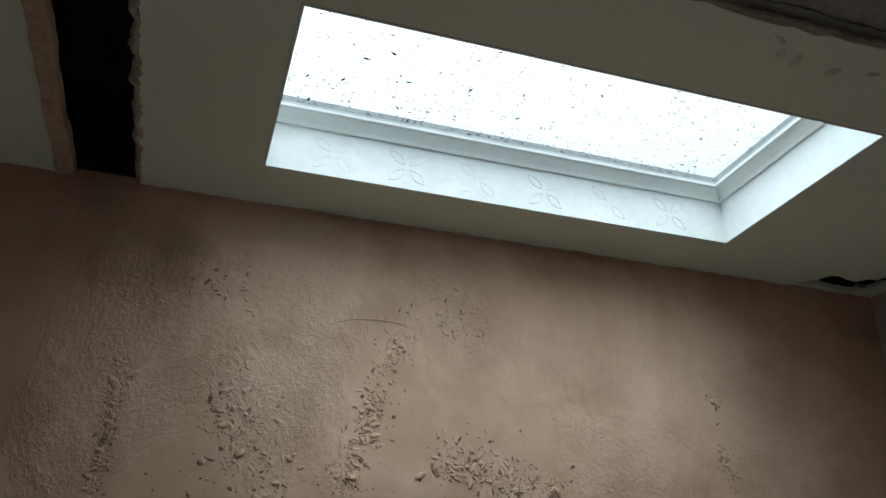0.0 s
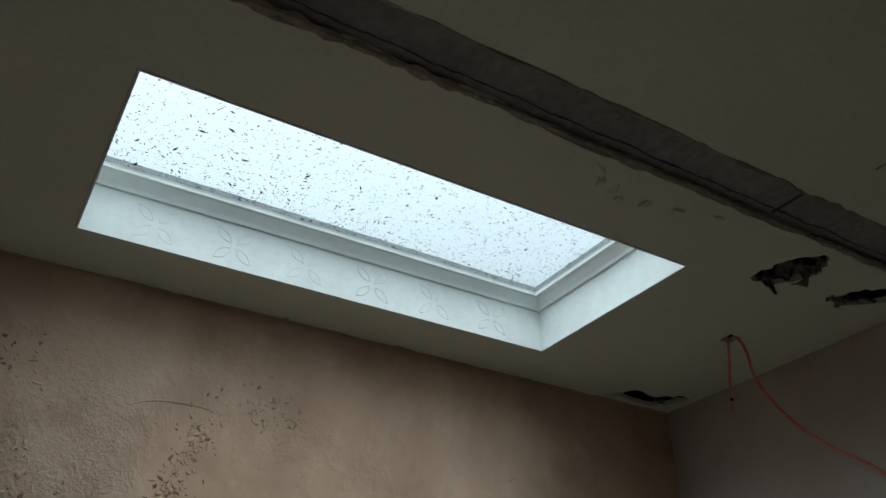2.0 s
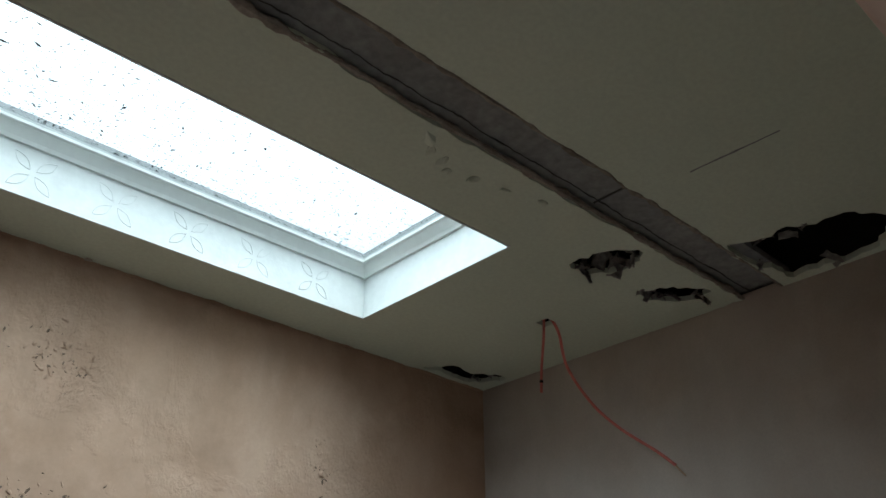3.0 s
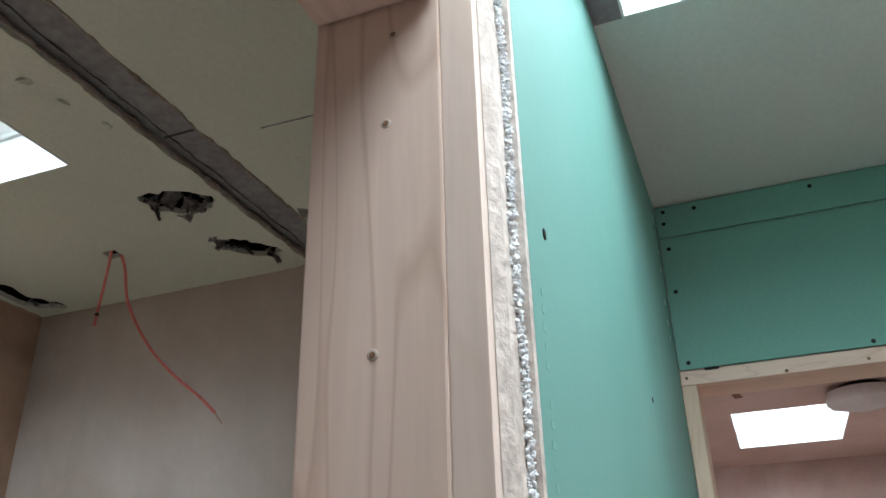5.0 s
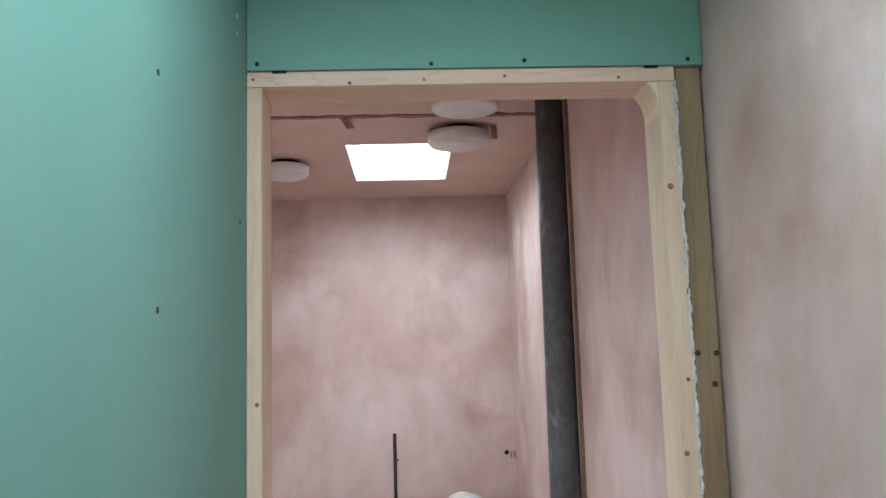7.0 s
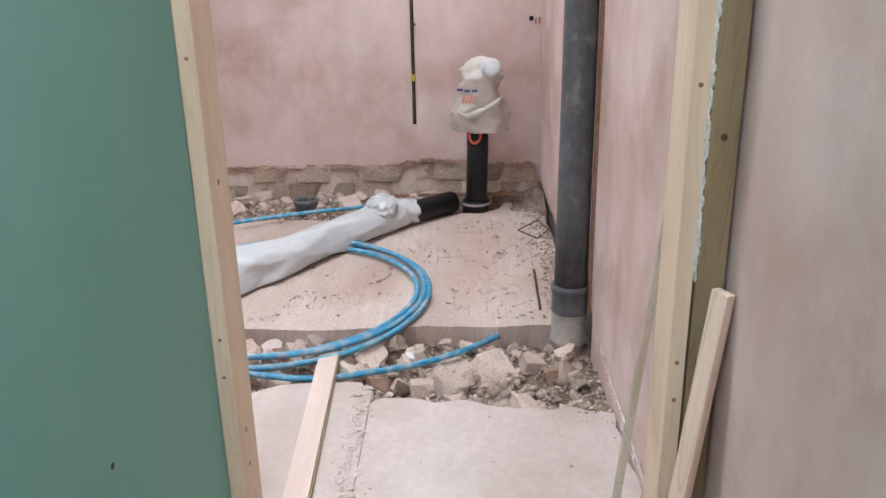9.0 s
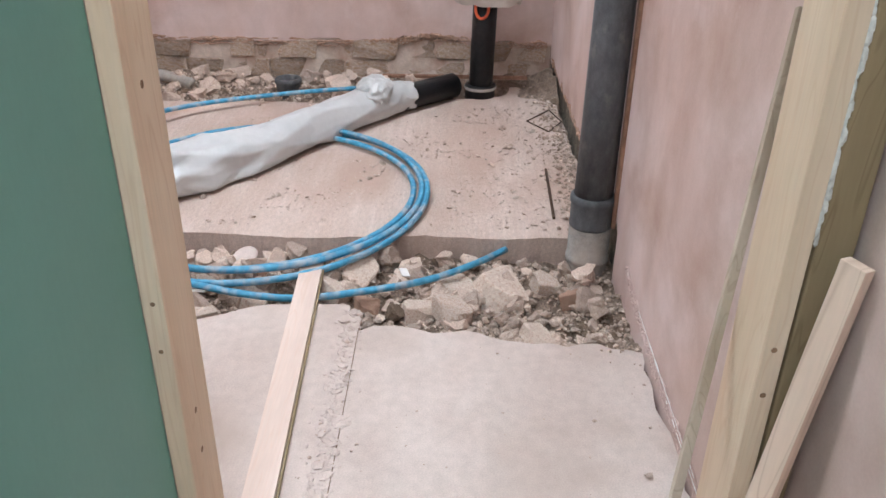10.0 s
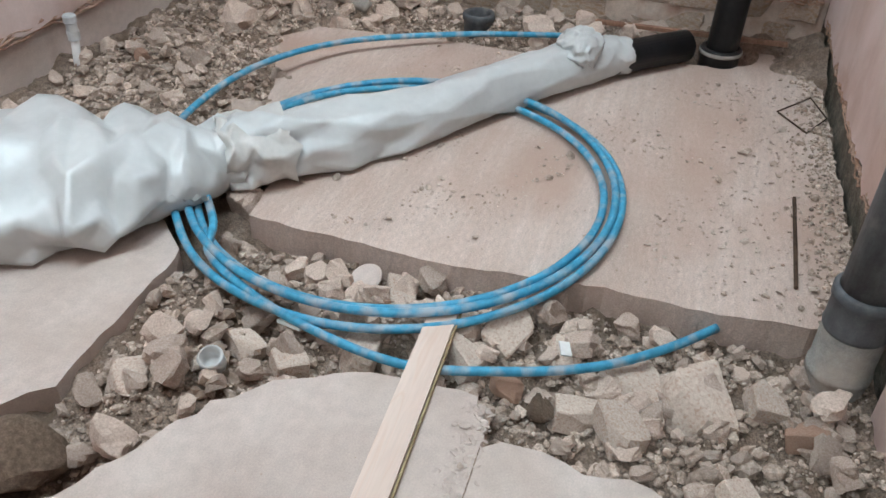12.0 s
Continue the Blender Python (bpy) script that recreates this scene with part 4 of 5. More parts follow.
vent = thing("drain_stub", (5.335, 0.340, 0), "black plastic drain pipe standing out of the floor", "pipe")
wpart("pipe", tube([Vector((5.335 - 0.03 * t, 0.342 - 0.012 * t, -0.1 + 0.62 * t)) for t in (0, 0.5, 1.0)], 0.054, 32), "black_pipe", vent, smooth=True)
wpart("socket", lathe([(0.056, -0.1), (0.068, -0.1), (0.068, 0.03), (0.072, 0.032), (0.072, 0.05), (0.066, 0.056), (0.055, 0.057)], (5.333, 0.341, 0.0), 36), "black_pipe", vent, smooth=True)
wpart("seal_ring", lathe([(0.0725, 0.034), (0.075, 0.038), (0.075, 0.044), (0.0725, 0.048)], (5.333, 0.341, 0.0), 36), "light_pipe", vent, "grey seal ring", smooth=True)

# crumpled carrier bag over the stub
bag = thing("carrier_bag", (5.30, 0.325, 0.43), "crumpled cream plastic carrier bag pulled over the drain pipe", "bag")
bm = bmesh.new()
rings, n, k = [], 40, 26
for j in range(k):
    t = j / (k - 1)
    z = 0.425 + 0.355 * t
    w = (0.128 if t < 0.28 else 0.128 - 0.035 * min(1, (t - 0.28) / 0.2)) * (1 if t < 0.82 else math.sqrt(max(0.02, 1 - ((t - 0.82) / 0.18) ** 2)))
    ring = []
    for i in range(n):
        a = 2 * math.pi * i / n
        d = Vector((math.cos(a) * 0.75, math.sin(a), 0))
        p = Vector((5.305, 0.325 - 0.02 * t, z)) + d * w
        q = p * 11
        p += d * (0.018 * (1 - 3 * abs(noise.noise(q * 0.8))) - 0.030 * abs(noise.noise(q * 1.7)) + 0.008 * (1 - 2 * abs(noise.noise(q * 3.4))) + 0.004)
        p.z += 0.012 * noise.noise(q * 1.7 + Vector((9, 0, 0)))
        ring.append(bm.verts.new(p))
    rings.append(ring)
for a, b in zip(rings, rings[1:]):
    for i in range(n):
        bm.faces.new((a[i], a[(i + 1) % n], b[(i + 1) % n], b[i]))
bm.faces.new(rings[-1])
wpart("sack", bm, "bag", bag, smooth=True)
wpart("top_end", lathe([(0.0001, 0.012), (0.03, 0.012), (0.046, 0.004), (0.048, -0.05), (0.052, -0.06)], (5.215, 0.268, 0.735), 28, (-0.9, -0.1, 0.25)), "light_plastic", bag, "round grey-cream folded top", smooth=True)
for dy in (-0.035, 0.0, 0.036):
    wpart("print_bar", cube(-0.003, 0.003, -0.014, 0.014, -0.0055, 0.0055, m=pose(5.197, 0.385 + dy, 0.632 + 0.006 * (dy > 0), 0, 6, 0)), "bag_blue", bag, "blue printed bar")
for dy in (-0.026, -0.009, 0.008, 0.025):
    wpart("print_bar", cube(-0.003, 0.003, -0.0062, 0.0062, -0.019, 0.019, m=pose(5.192, 0.378 + dy, 0.592, 12, 4, 0)), "bag_red", bag, "red printed lettering block")
wpart("fold", tube(spline([(5.19, 0.435, 0.535), (5.185, 0.39, 0.515), (5.185, 0.33, 0.53), (5.20, 0.26, 0.565), (5.225, 0.215, 0.60)]), lambda t: 0.012 * (0.3 + math.sin(math.pi * t)) * (1 + 0.5 * noise.noise(Vector((t * 9, 3, 0)))), 10), "bag", bag, "rolled edge of the bag", smooth=True)
wpart("handle", tube(spline([(5.262, 0.375, 0.432), (5.250, 0.374, 0.395), (5.247, 0.360, 0.372), (5.247, 0.340, 0.370), (5.250, 0.322, 0.392), (5.262, 0.318, 0.432)]), 0.0065, 8), "orange", bag, "orange plastic loop handle", smooth=True)

ring = thing("drain_socket", (5.36, 1.23, 0.0), "open black drain socket set in the rubble", "drain")
wpart("socket", lathe([(0.045, -0.12), (0.045, 0.035), (0.048, 0.04), (0.058, 0.04), (0.061, 0.034), (0.061, 0.018), (0.056, 0.012), (0.056, -0.12)], (5.35, 1.23, 0.022), 32), "soil_pipe", ring, smooth=True)
# near-black disc paints the darkness down the socket
wpart("pit", lathe([(0.0001, -0.11), (0.046, -0.11)], (5.35, 1.23, 0.022), 24), "void", ring)

waste = thing("waste_stub", (5.44, 2.03, 0.0), "grey plastic waste pipe stub with an elbow in the rubble", "pipe")
wpart("socket", lathe([(0.036, 0.0), (0.036, 0.135), (0.039, 0.14), (0.047, 0.14), (0.049, 0.134), (0.049, 0.06), (0.044, 0.05), (0.044, -0.04)], (5.43, 2.03, 0.045), 30), "soil_pipe", waste, smooth=True)
wpart("elbow", tube(spline([(5.43, 2.03, 0.09), (5.425, 1.99, 0.07), (5.41, 1.93, 0.06), (5.38, 1.80, 0.05), (5.36, 1.68, 0.02)]), 0.026, 14), "light_pipe", waste, "paler dusty grey elbow", smooth=True)

supply = thing("water_stub", (4.46, 2.345, 0.02), "white plastic pipe stub with a capped end by the wall", "pipe")
wpart("pipe", tube([Vector((4.46 + 0.01 * t, 2.345 - 0.012 * t, -0.02 + 0.16 * t)) for t in (0, 0.5, 1)], 0.013, 16), "white_plastic", supply, smooth=True)
wpart("cap", lathe([(0.013, 0.0), (0.019, 0.001), (0.020, 0.03), (0.0175, 0.033), (0.0175, 0.055), (0.021, 0.058), (0.021, 0.078), (0.017, 0.083), (0.0001, 0.083)], (4.47, 2.334, 0.13), 20), "light_plastic", supply)

cap = tagged(finish("pipe_cap", lathe([(0.0001, 0.010), (0.019, 0.010), (0.0215, 0.037), (0.024, 0.0385), (0.027, 0.037), (0.0265, 0.0), (0.024, -0.003), (0.0001, -0.003)], (3.455, 1.285, -0.05), 28, (-0.35, -0.1, 1)), "light_plastic", True), "small white plastic pipe cap lying in rubble", "cap")
lid = tagged(finish("round_lid", lathe([(0.0001, 0.003), (0.036, 0.003), (0.040, 0.0), (0.036, -0.003), (0.0001, -0.003)], (3.80, 1.085, -0.028), 26, (-0.35, 0.2, 1)), "concrete"), "pale dusty round disc lying in the rubble", "disc")

# ---- blue pipe coil ----
C = Vector((4.215, 1.10, 0))
pts = [(5.31, 0.74, 0.04), (5.285, 0.93, 0.036), (5.165, 1.28, 0.036), (4.92, 1.615, 0.052), (4.567, 1.758, 0.082), (4.204, 1.78, 0.085), (4.0, 1.71, 0.07)]
turns = 3
for i in range(int(turns * 16) + 1):
    a = math.radians(137) + 2 * math.pi * i / 16
    loop = i / 16
    r = 0.592 - 0.025 * loop + 0.036 * math.cos(a - math.radians(137)) + 0.008 * math.sin(2 * a + 1) + 0.004 * math.sin(a + 2 * loop)
    lift = 0.004 + 0.014 * (int(loop * 1.0) % 2) + 0.006 * math.sin(a * 1.5 + loop)
    near = max(0, math.cos(a - math.pi)) ** 2
    pts.append((C.x + r * math.cos(a), C.y + r * math.sin(a), 0.0125 + lift - 0.012 * near + 0.004 * loop))
pts += [(3.70, 1.42, 0.022), (3.598, 1.20, -0.002), (3.538, 0.92, -0.010), (3.583, 0.70, -0.010), (3.66, 0.527, -0.014), (3.765, 0.398, -0.02), (3.874, 0.302, -0.03)]
PIPE_LINE = spline(pts, 8)
coil = thing("water_pipe_coil", (C.x, C.y, 0.0), "loosely coiled dusty blue plastic water pipe lying over the trench", "pipe coil")
wpart("pipe", tube(PIPE_LINE, 0.0102, 12), "blue_pipe", coil, smooth=True)
wpart("cut_end", lathe([(0.0075, 0.001), (0.0100, 0.001), (0.0104, -0.004)], (3.876, 0.300, -0.03), 16, (0.66, -0.75, 0.05)), "blue_pipe", coil)

# ---- wrapped roll ----
roll = thing("wrapped_roll", (4.35, 1.24, 0.0), "black pipe wrapped in crumpled white polythene, lying across the coil", "wrapped pipe")
wpart("inner_pipe", lathe([(0.046, -0.03), (0.046, 0.47), (0.048, 0.472), (0.055, 0.472), (0.055, -0.06)], (4.965, 0.805, 0.062), 28, (0.69, -0.715, -0.01)), "black_pipe", roll, "black plastic pipe end", smooth=True)
axis = spline([(5.135, 0.655, 0.058), (5.03, 0.765, 0.066), (4.70, 1.01, 0.062), (4.36, 1.26, 0.066), (4.12, 1.50, 0.068), (4.02, 1.62, 0.066), (3.90, 1.77, 0.068), (3.79, 1.94, 0.085), (3.62, 2.22, 0.09)], 40)
RADII = [(0, 0.060), (0.03, 0.066), (0.11, 0.072), (0.17, 0.072), (0.35, 0.075), (0.46, 0.082), (0.53, 0.086), (0.58, 0.080), (0.64, 0.094), (0.70, 0.118), (0.78, 0.138), (0.90, 0.145), (1, 0.14)]


def radius_at(t):
    for (a, u), (b, v) in zip(RADII, RADII[1:]):
        if t <= b:
            return u + (v - u) * (t - a) / (b - a)
    return RADII[-1][1]


def ridge(v, freq):
    """Sharp creases between smooth faces."""
    return 1 - 2 * abs(noise.noise(v * freq))


def film(t0, t1, along, around, grow, seed, rag=0.0):
    """Film wound round the pipe from t0 to t1 of its length: taut facets meeting in creases, and an edge trailing on the floor."""
    r = random.Random(seed)
    bm = bmesh.new()
    rings = []
    off = Vector((seed * 3.1, seed * 1.7, seed))
    for k in range(along + 1):
        ring = []
        for i in range(around):
            inner = 0 < k < along
            a = 2 * math.pi * (i + 0.5 * (k % 2) + r.uniform(-0.33, 0.33)) / around
            t = t0 + (t1 - t0) * (k + (r.uniform(-0.38, 0.38) if inner else r.uniform(-rag, rag))) / along
            t = min(max(t, 0.0), 1.0)
            f = t * (len(axis) - 1)
            i0 = min(int(f), len(axis) - 2)
            p = axis[i0].lerp(axis[i0 + 1], f - i0)
            d = (axis[min(i0 + 4, len(axis) - 1)] - axis[max(i0 - 4, 0)]).normalized()
            side = d.cross(Vector((0, 0, 1))).normalized()
            up = side.cross(d)
            size = radius_at(t) * grow
            twist = a + t * 4.0
            q = Vector((t * 6.0, math.cos(twist) * 0.75, math.sin(twist) * 0.75)) + off
            loose = min(1.0, 0.40 + max(0.0, (t - 0.10) / 0.5))
            bunch = math.exp(-((t - 0.565) / 0.05) ** 2)
            shape = 1.0 + loose * (0.17 * ridge(q, 0.9) + 0.15 * ridge(q + Vector((4, 0, 0)), 1.9) + r.uniform(-0.17, 0.13)) + bunch * r.uniform(-0.26, 0.2)
            wide = 1.10 + 0.55 * max(0.0, min(1.0, (t - 0.62) / 0.2))
            out = side * math.cos(a) * wide + up * math.sin(a) * 0.92
            v = p + out * size * shape
            if math.sin(a) < -0.3:
                v += side * (1 if math.cos(a) > 0 else -0.5) * size * 0.22 * loose * (0.6 + noise.noise(q * 0.8))
            v.z = max(v.z, 0.004 + 0.005 * (1 + noise.noise(v * 9 + off)) + (0.003 if rag else 0.0))
            ring.append(bm.verts.new(v))
        rings.append(ring)
    for k, (a, b) in enumerate(zip(rings, rings[1:])):
        for i in range(around):
            j = (i + 1) % around
            if k % 2:
                bm.faces.new((a[i], a[j], b[j])), bm.faces.new((a[i], b[j], b[i]))
            else:
                bm.faces.new((a[i], a[j], b[i])), bm.faces.new((a[j], b[j], b[i]))
    bmesh.ops.subdivide_edges(bm, edges=list(bm.edges), cuts=3, use_grid_fill=True)
    inner = [v for v in bm.verts if not v.is_boundary]
    for v in inner:
        v.co += Vector((1, 1, 1)) * 0.0015 * noise.noise(v.co * 26 + off)
    return bm


def puff(centre, span, seed):
    """A scrunched handful of film."""
    bm = bmesh.new()
    bmesh.ops.create_icosphere(bm, subdivisions=5, radius=1.0)
    off = Vector((seed, seed * 2.3, 0))
    for v in bm.verts:
        q = v.co + off
        v.co *= 0.96 + 0.22 * ridge(q, 1.1) + 0.14 * ridge(q, 2.6) + 0.05 * ridge(q, 6.0)
        v.co = Vector((centre[0] + v.co.x * span[0], centre[1] + v.co.y * span[1], centre[2] + v.co.z * span[2]))
    return bm


wpart("polythene", film(0.0, 1.0, 38, 14, 1.02, 1), "sheet", roll, smooth=True)
wpart("overlap", film(0.47, 0.585, 6, 16, 1.12, 2, 0.35), "sheet_dusty", roll, "dusty lapped turn of film round the waist", smooth=True)
wpart("scrunched_end", puff((4.985, 0.795, 0.118), (0.085, 0.065, 0.052), 3), "sheet", roll, "scrunched loose end of the film", smooth=True)


def crumpled(name, grid, centre, span, turn, height_of, mat, parent, label=""):
    bm = bmesh.new()
    m = pose(*centre, *turn)
    g = [[bm.verts.new(m @ Vector((span[0] * (i / grid - 0.5), span[1] * (j / grid - 0.5), height_of(i / grid, j / grid)))) for j in range(grid + 1)] for i in range(grid + 1)]
    for i in range(grid):
        for j in range(grid):
            bm.faces.new((g[i][j], g[i + 1][j], g[i + 1][j + 1], g[i][j + 1]))
    bmesh.ops.solidify(bm, geom=list(bm.faces), thickness=0.0012)
    return wpart(name, bm, mat, parent, label, smooth=True)


def fold_height(seed, amp):
    return lambda u, v: amp * (abs(noise.noise(Vector((u * 4 + seed, v * 4, seed)))) * 1.6 + 0.6 * noise.noise(Vector((u * 9, v * 9 + seed, 1))))


crumpled("flap", 22, (3.885, 1.615, 0.040), (0.15, 0.13), (16, 20, 40), fold_height(2, 0.02), "sheet_dusty", roll, "loose polythene corner")

# ---- loose timber ----
plank = tagged(finish("floor_batten", cube(-0.60, 0.60, -0.031, 0.031, -0.005, 0.005, bevel=0.0015, m=pose(3.117, 0.841, 0.0065, 0, 0.1, 2.4)), "pine_x"), "thin pale planed batten lying on the slab and over the trench", "batten")
# thin dark strip paints the shadow line along the batten's edge
tagged(finish("batten_shadow_gap", cube(-0.60, 0.60, -0.0025, 0.0025, -0.004, 0.004, bevel=0.001, m=pose(3.119, 0.806, 0.0045, 0, 0, 2.4)), "treated"), "dark narrow strip standing in for the shadow beside the batten", "strip")


def leaning(name, low, high, width, thick, spin, mat, label, category):
    a, b = Vector(low), Vector(high)
    m = Matrix.Translation((a + b) / 2) @ (b - a).to_track_quat("Z", "Y").to_matrix().to_4x4() @ pose(0, 0, 0, 0, 0, spin)
    h = (b - a).length / 2
    return tagged(finish(name, cube(-width / 2, width / 2, -thick / 2, thick / 2, -h, h, bevel=0.0015, m=m), mat), label, category)


leaning("leaning_plank", (2.481, 0.088, 0.0), (2.474, 0.018, 0.71), 0.034, 0.018, 35, "pine", "short pale rough-sawn plank leaning beside the door post", "plank")
leaning("leaning_lath", (2.365, 0.232, 0.004), (2.775, 0.017, 0.93), 0.014, 0.011, 30, "lath", "thin weathered lath leaning through the doorway onto the wall", "lath")


# ---- bathroom ceiling ----


def ceiling_vent(name, x, y, r):
    v = thing(name, (x, y, CEIL), "round white plastic ceiling vent hanging below the ceiling", "ceiling vent", "ceiling vents")
    # near-black neck paints the shade between ceiling and cover
    wpart("neck", lathe([(r * 0.62, 0.0), (r * 0.62, -0.03)], (x, y, CEIL), 28), "void", v)
    wpart("cover", lathe([(r * 0.5, -0.022), (r, -0.022), (r * 1.0, -0.055), (r * 0.93, -0.066), (r * 0.72, -0.069), (r * 0.70, -0.075), (r * 0.5, -0.081), (0.0001, -0.083)], (x, y, CEIL), 36), "white_plastic", v, smooth=True)
    return v


ceiling_vent("ceiling_vent", 4.165, 0.352, 0.122)
ceiling_vent("ceiling_vent", 4.665, 1.105, 0.105)
rose = thing("ceiling_rose", (3.875, 0.345, CEIL), "flat round white ceiling plate", "ceiling plate")
wpart("plate", lathe([(0.0001, -0.014), (0.11, -0.014), (0.121, -0.010), (0.122, 0.0)], (3.875, 0.345, CEIL), 36), "white_plastic", rose, smooth=True)
wpart("clip", cube(-0.004, 0.004, -0.012, 0.012, -0.06, 0.0, m=pose(4.13, 0.218, CEIL - 0.002, 0, 20, 0)), "paper", rose)
structure("trim_ceiling_joint", plate(ragged([(3.955, 0.02), (3.99, 0.02), (3.983, 2.3), (3.952, 2.3)], 0.006, 0.012, 31), [], CEIL - 0.004, CEIL - 0.0005), "terracotta", "ragged brown joint line across the ceiling", "trim")
tagged(finish("hanging_tape", cube(-0.05, 0.05, -0.014, 0.014, -0.0008, 0.0008, m=pose(4.0, 0.78, CEIL - 0.014, 0, 12, -15)), "terracotta"), "torn brown paper tape hanging from the ceiling joint", "tape")

# ---- far wall details ----
slot = thing("wall_chase", (XF, 0.66, 0.73), "narrow vertical chase in the plaster, its shade a near-black strip, with a cable", "chase")
# near-black strip on the wall face paints the chase's shaded depth
wpart("cut", plate(ragged([(XF - 0.0025, 0.650), (XF + 0.0, 0.650), (XF + 0.0, 0.668), (XF - 0.0025, 0.668)], 0.0008, 0.004, 9), [], 0.41, 1.06), "void", slot)
wpart("cable", tube(spline([(XF - 0.008, 0.658, 0.42), (XF - 0.010, 0.661, 0.6), (XF - 0.008, 0.656, 0.78), (XF - 0.011, 0.662, 0.95), (XF - 0.006, 0.662, 1.055)]), 0.006, 8), "rust", slot, smooth=True)
wpart("tape", lathe([(0.0075, -0.018), (0.009, -0.016), (0.009, 0.016), (0.0075, 0.018)], (XF - 0.010, 0.660, 0.655), 12), "yellow", slot, "yellow tape band")
wpart("nib", cube(XF - 0.012, XF, 0.640, 0.652, 0.915, 0.925), "rust", slot)
fix = thing("wall_fixing", (XF, 0.035, 0.93), "broken fixing hole, its shade a near-black disc, with two dark pegs in the plaster", "fixing")
# near-black disc on the plaster paints the shade inside the hole
wpart("hole", lathe([(0.0001, 0.004), (0.010, 0.003), (0.013, 0.0)], (XF, 0.052, 0.94), 12, (-1, 0, 0)), "void", fix)
wpart("peg", tube([Vector((XF, 0.030, 0.94)), Vector((XF - 0.02, 0.030, 0.915))], 0.004, 8), "terracotta", fix)
wpart("peg", tube([Vector((XF, 0.012, 0.945)), Vector((XF - 0.02, 0.012, 0.915))], 0.004, 8), "terracotta", fix)

# torn plaster lips along the stripped bases


def torn_lip(name, points, seed, label, mat="render_edge", size=0.012):
    bm = bmesh.new()
    r = random.Random(seed)
    for layer in range(3):
        path = []
        for p in spline(points, 26):
            path.append(p + Vector((r.uniform(-0.004, 0.004), r.uniform(-0.004, 0.004), r.uniform(-0.008, 0.006) - 0.012 * layer)))
        phase = r.uniform(0, 9)
        tube(path, lambda t: size * (0.35 + 0.65 * abs(noise.noise(Vector((t * 14 + phase, phase, 0))))) * (1 - 0.2 * layer), 6, bm)
    return tagged(finish(name, bm, mat), label, "plaster edge", kind="structure")


torn_lip("trim_far_plaster_lip", [(XF, 2.38, 0.205), (XF + 0.004, 1.9, 0.19), (XF + 0.002, 1.4, 0.19), (XF + 0.004, 0.9, 0.188), (XF, 0.72, 0.20), (XF, 0.6, 0.222), (XF, 0.48, 0.215), (XF + 0.004, 0.25, 0.19), (XF, 0.02, 0.195)], 5, "torn layered plaster edge above the brickwork")
torn_lip("trim_north_plaster_lip", [(2.7, 2.40, 0.19), (3.6, 2.398, 0.20), (4.2, 2.396, 0.205), (4.9, 2.398, 0.195), (5.5, 2.39, 0.21)], 6, "torn layered plaster edge at the wall base", size=0.016)
torn_lip("trim_south_plaster_lip", [(3.86, -0.004, 0.112), (4.2, -0.004, 0.128), (4.6, -0.004, 0.118), (5.1, -0.005, 0.128), (5.5, -0.004, 0.135)], 7, "crumbling plaster edge at the wall base", size=0.010)
torn_lip("trim_south_chips", [(2.62, 0.003, 0.03), (2.8, 0.004, 0.045), (2.98, 0.006, 0.058), (3.2, 0.006, 0.062), (3.4, 0.004, 0.075), (3.56, 0.003, 0.10)], 8, "white chipped plaster lip along the wall base", mat="plaster", size=0.0042)

for seed, dz, x0, x1 in ((18, 0.0, 2.66, 3.05), (19, 0.012, 2.82, 3.36)):
    line = spline([(x0 + (x1 - x0) * k / 5, 0.0085, 0.036 + (x0 + (x1 - x0) * k / 5 - 2.66) * 0.05 + dz) for k in range(6)], 30)
    structure("trim_south_skim", tube(line, lambda t: 0.0024 * (0.25 + abs(noise.noise(Vector((t * 9, seed, 0))))), 6), "gypsum", "thin white chipped skim edge along the wall base", "trim")

# ---- side room ceiling details ----
cable = thing("red_cable", (2.222, 2.012, CEIL), "red twin cable hanging from a square hole in the ceiling", "cable")
wpart("long_tail", tube(spline([(2.226, 2.006, CEIL + 0.02), (2.245, 1.995, 2.335), (2.30, 2.02, 2.27), (2.355, 2.00, 2.19), (2.385, 1.95, 2.125), (2.40, 1.87, 2.058), (2.405, 1.83, 2.02)]), 0.0036, 10), "red_cable", cable, smooth=True)
wpart("bare_end", tube(spline([(2.405, 1.832, 2.022), (2.407, 1.822, 2.008), (2.408, 1.812, 1.996)], 4), 0.0022, 8), "copper", cable)
wpart("short_tail", tube(spline([(2.220, 2.016, CEIL + 0.02), (2.232, 2.03, 2.335), (2.262, 2.065, 2.29), (2.268, 2.075, 2.255), (2.268, 2.078, 2.215)]), 0.0032, 10), "red_cable", cable, smooth=True)
wpart("sleeve_end", lathe([(0.0036, 0.0), (0.0046, 0.001), (0.0046, 0.006), (0.0036, 0.007)], (2.268, 2.076, 2.238), 10), "screw", cable)


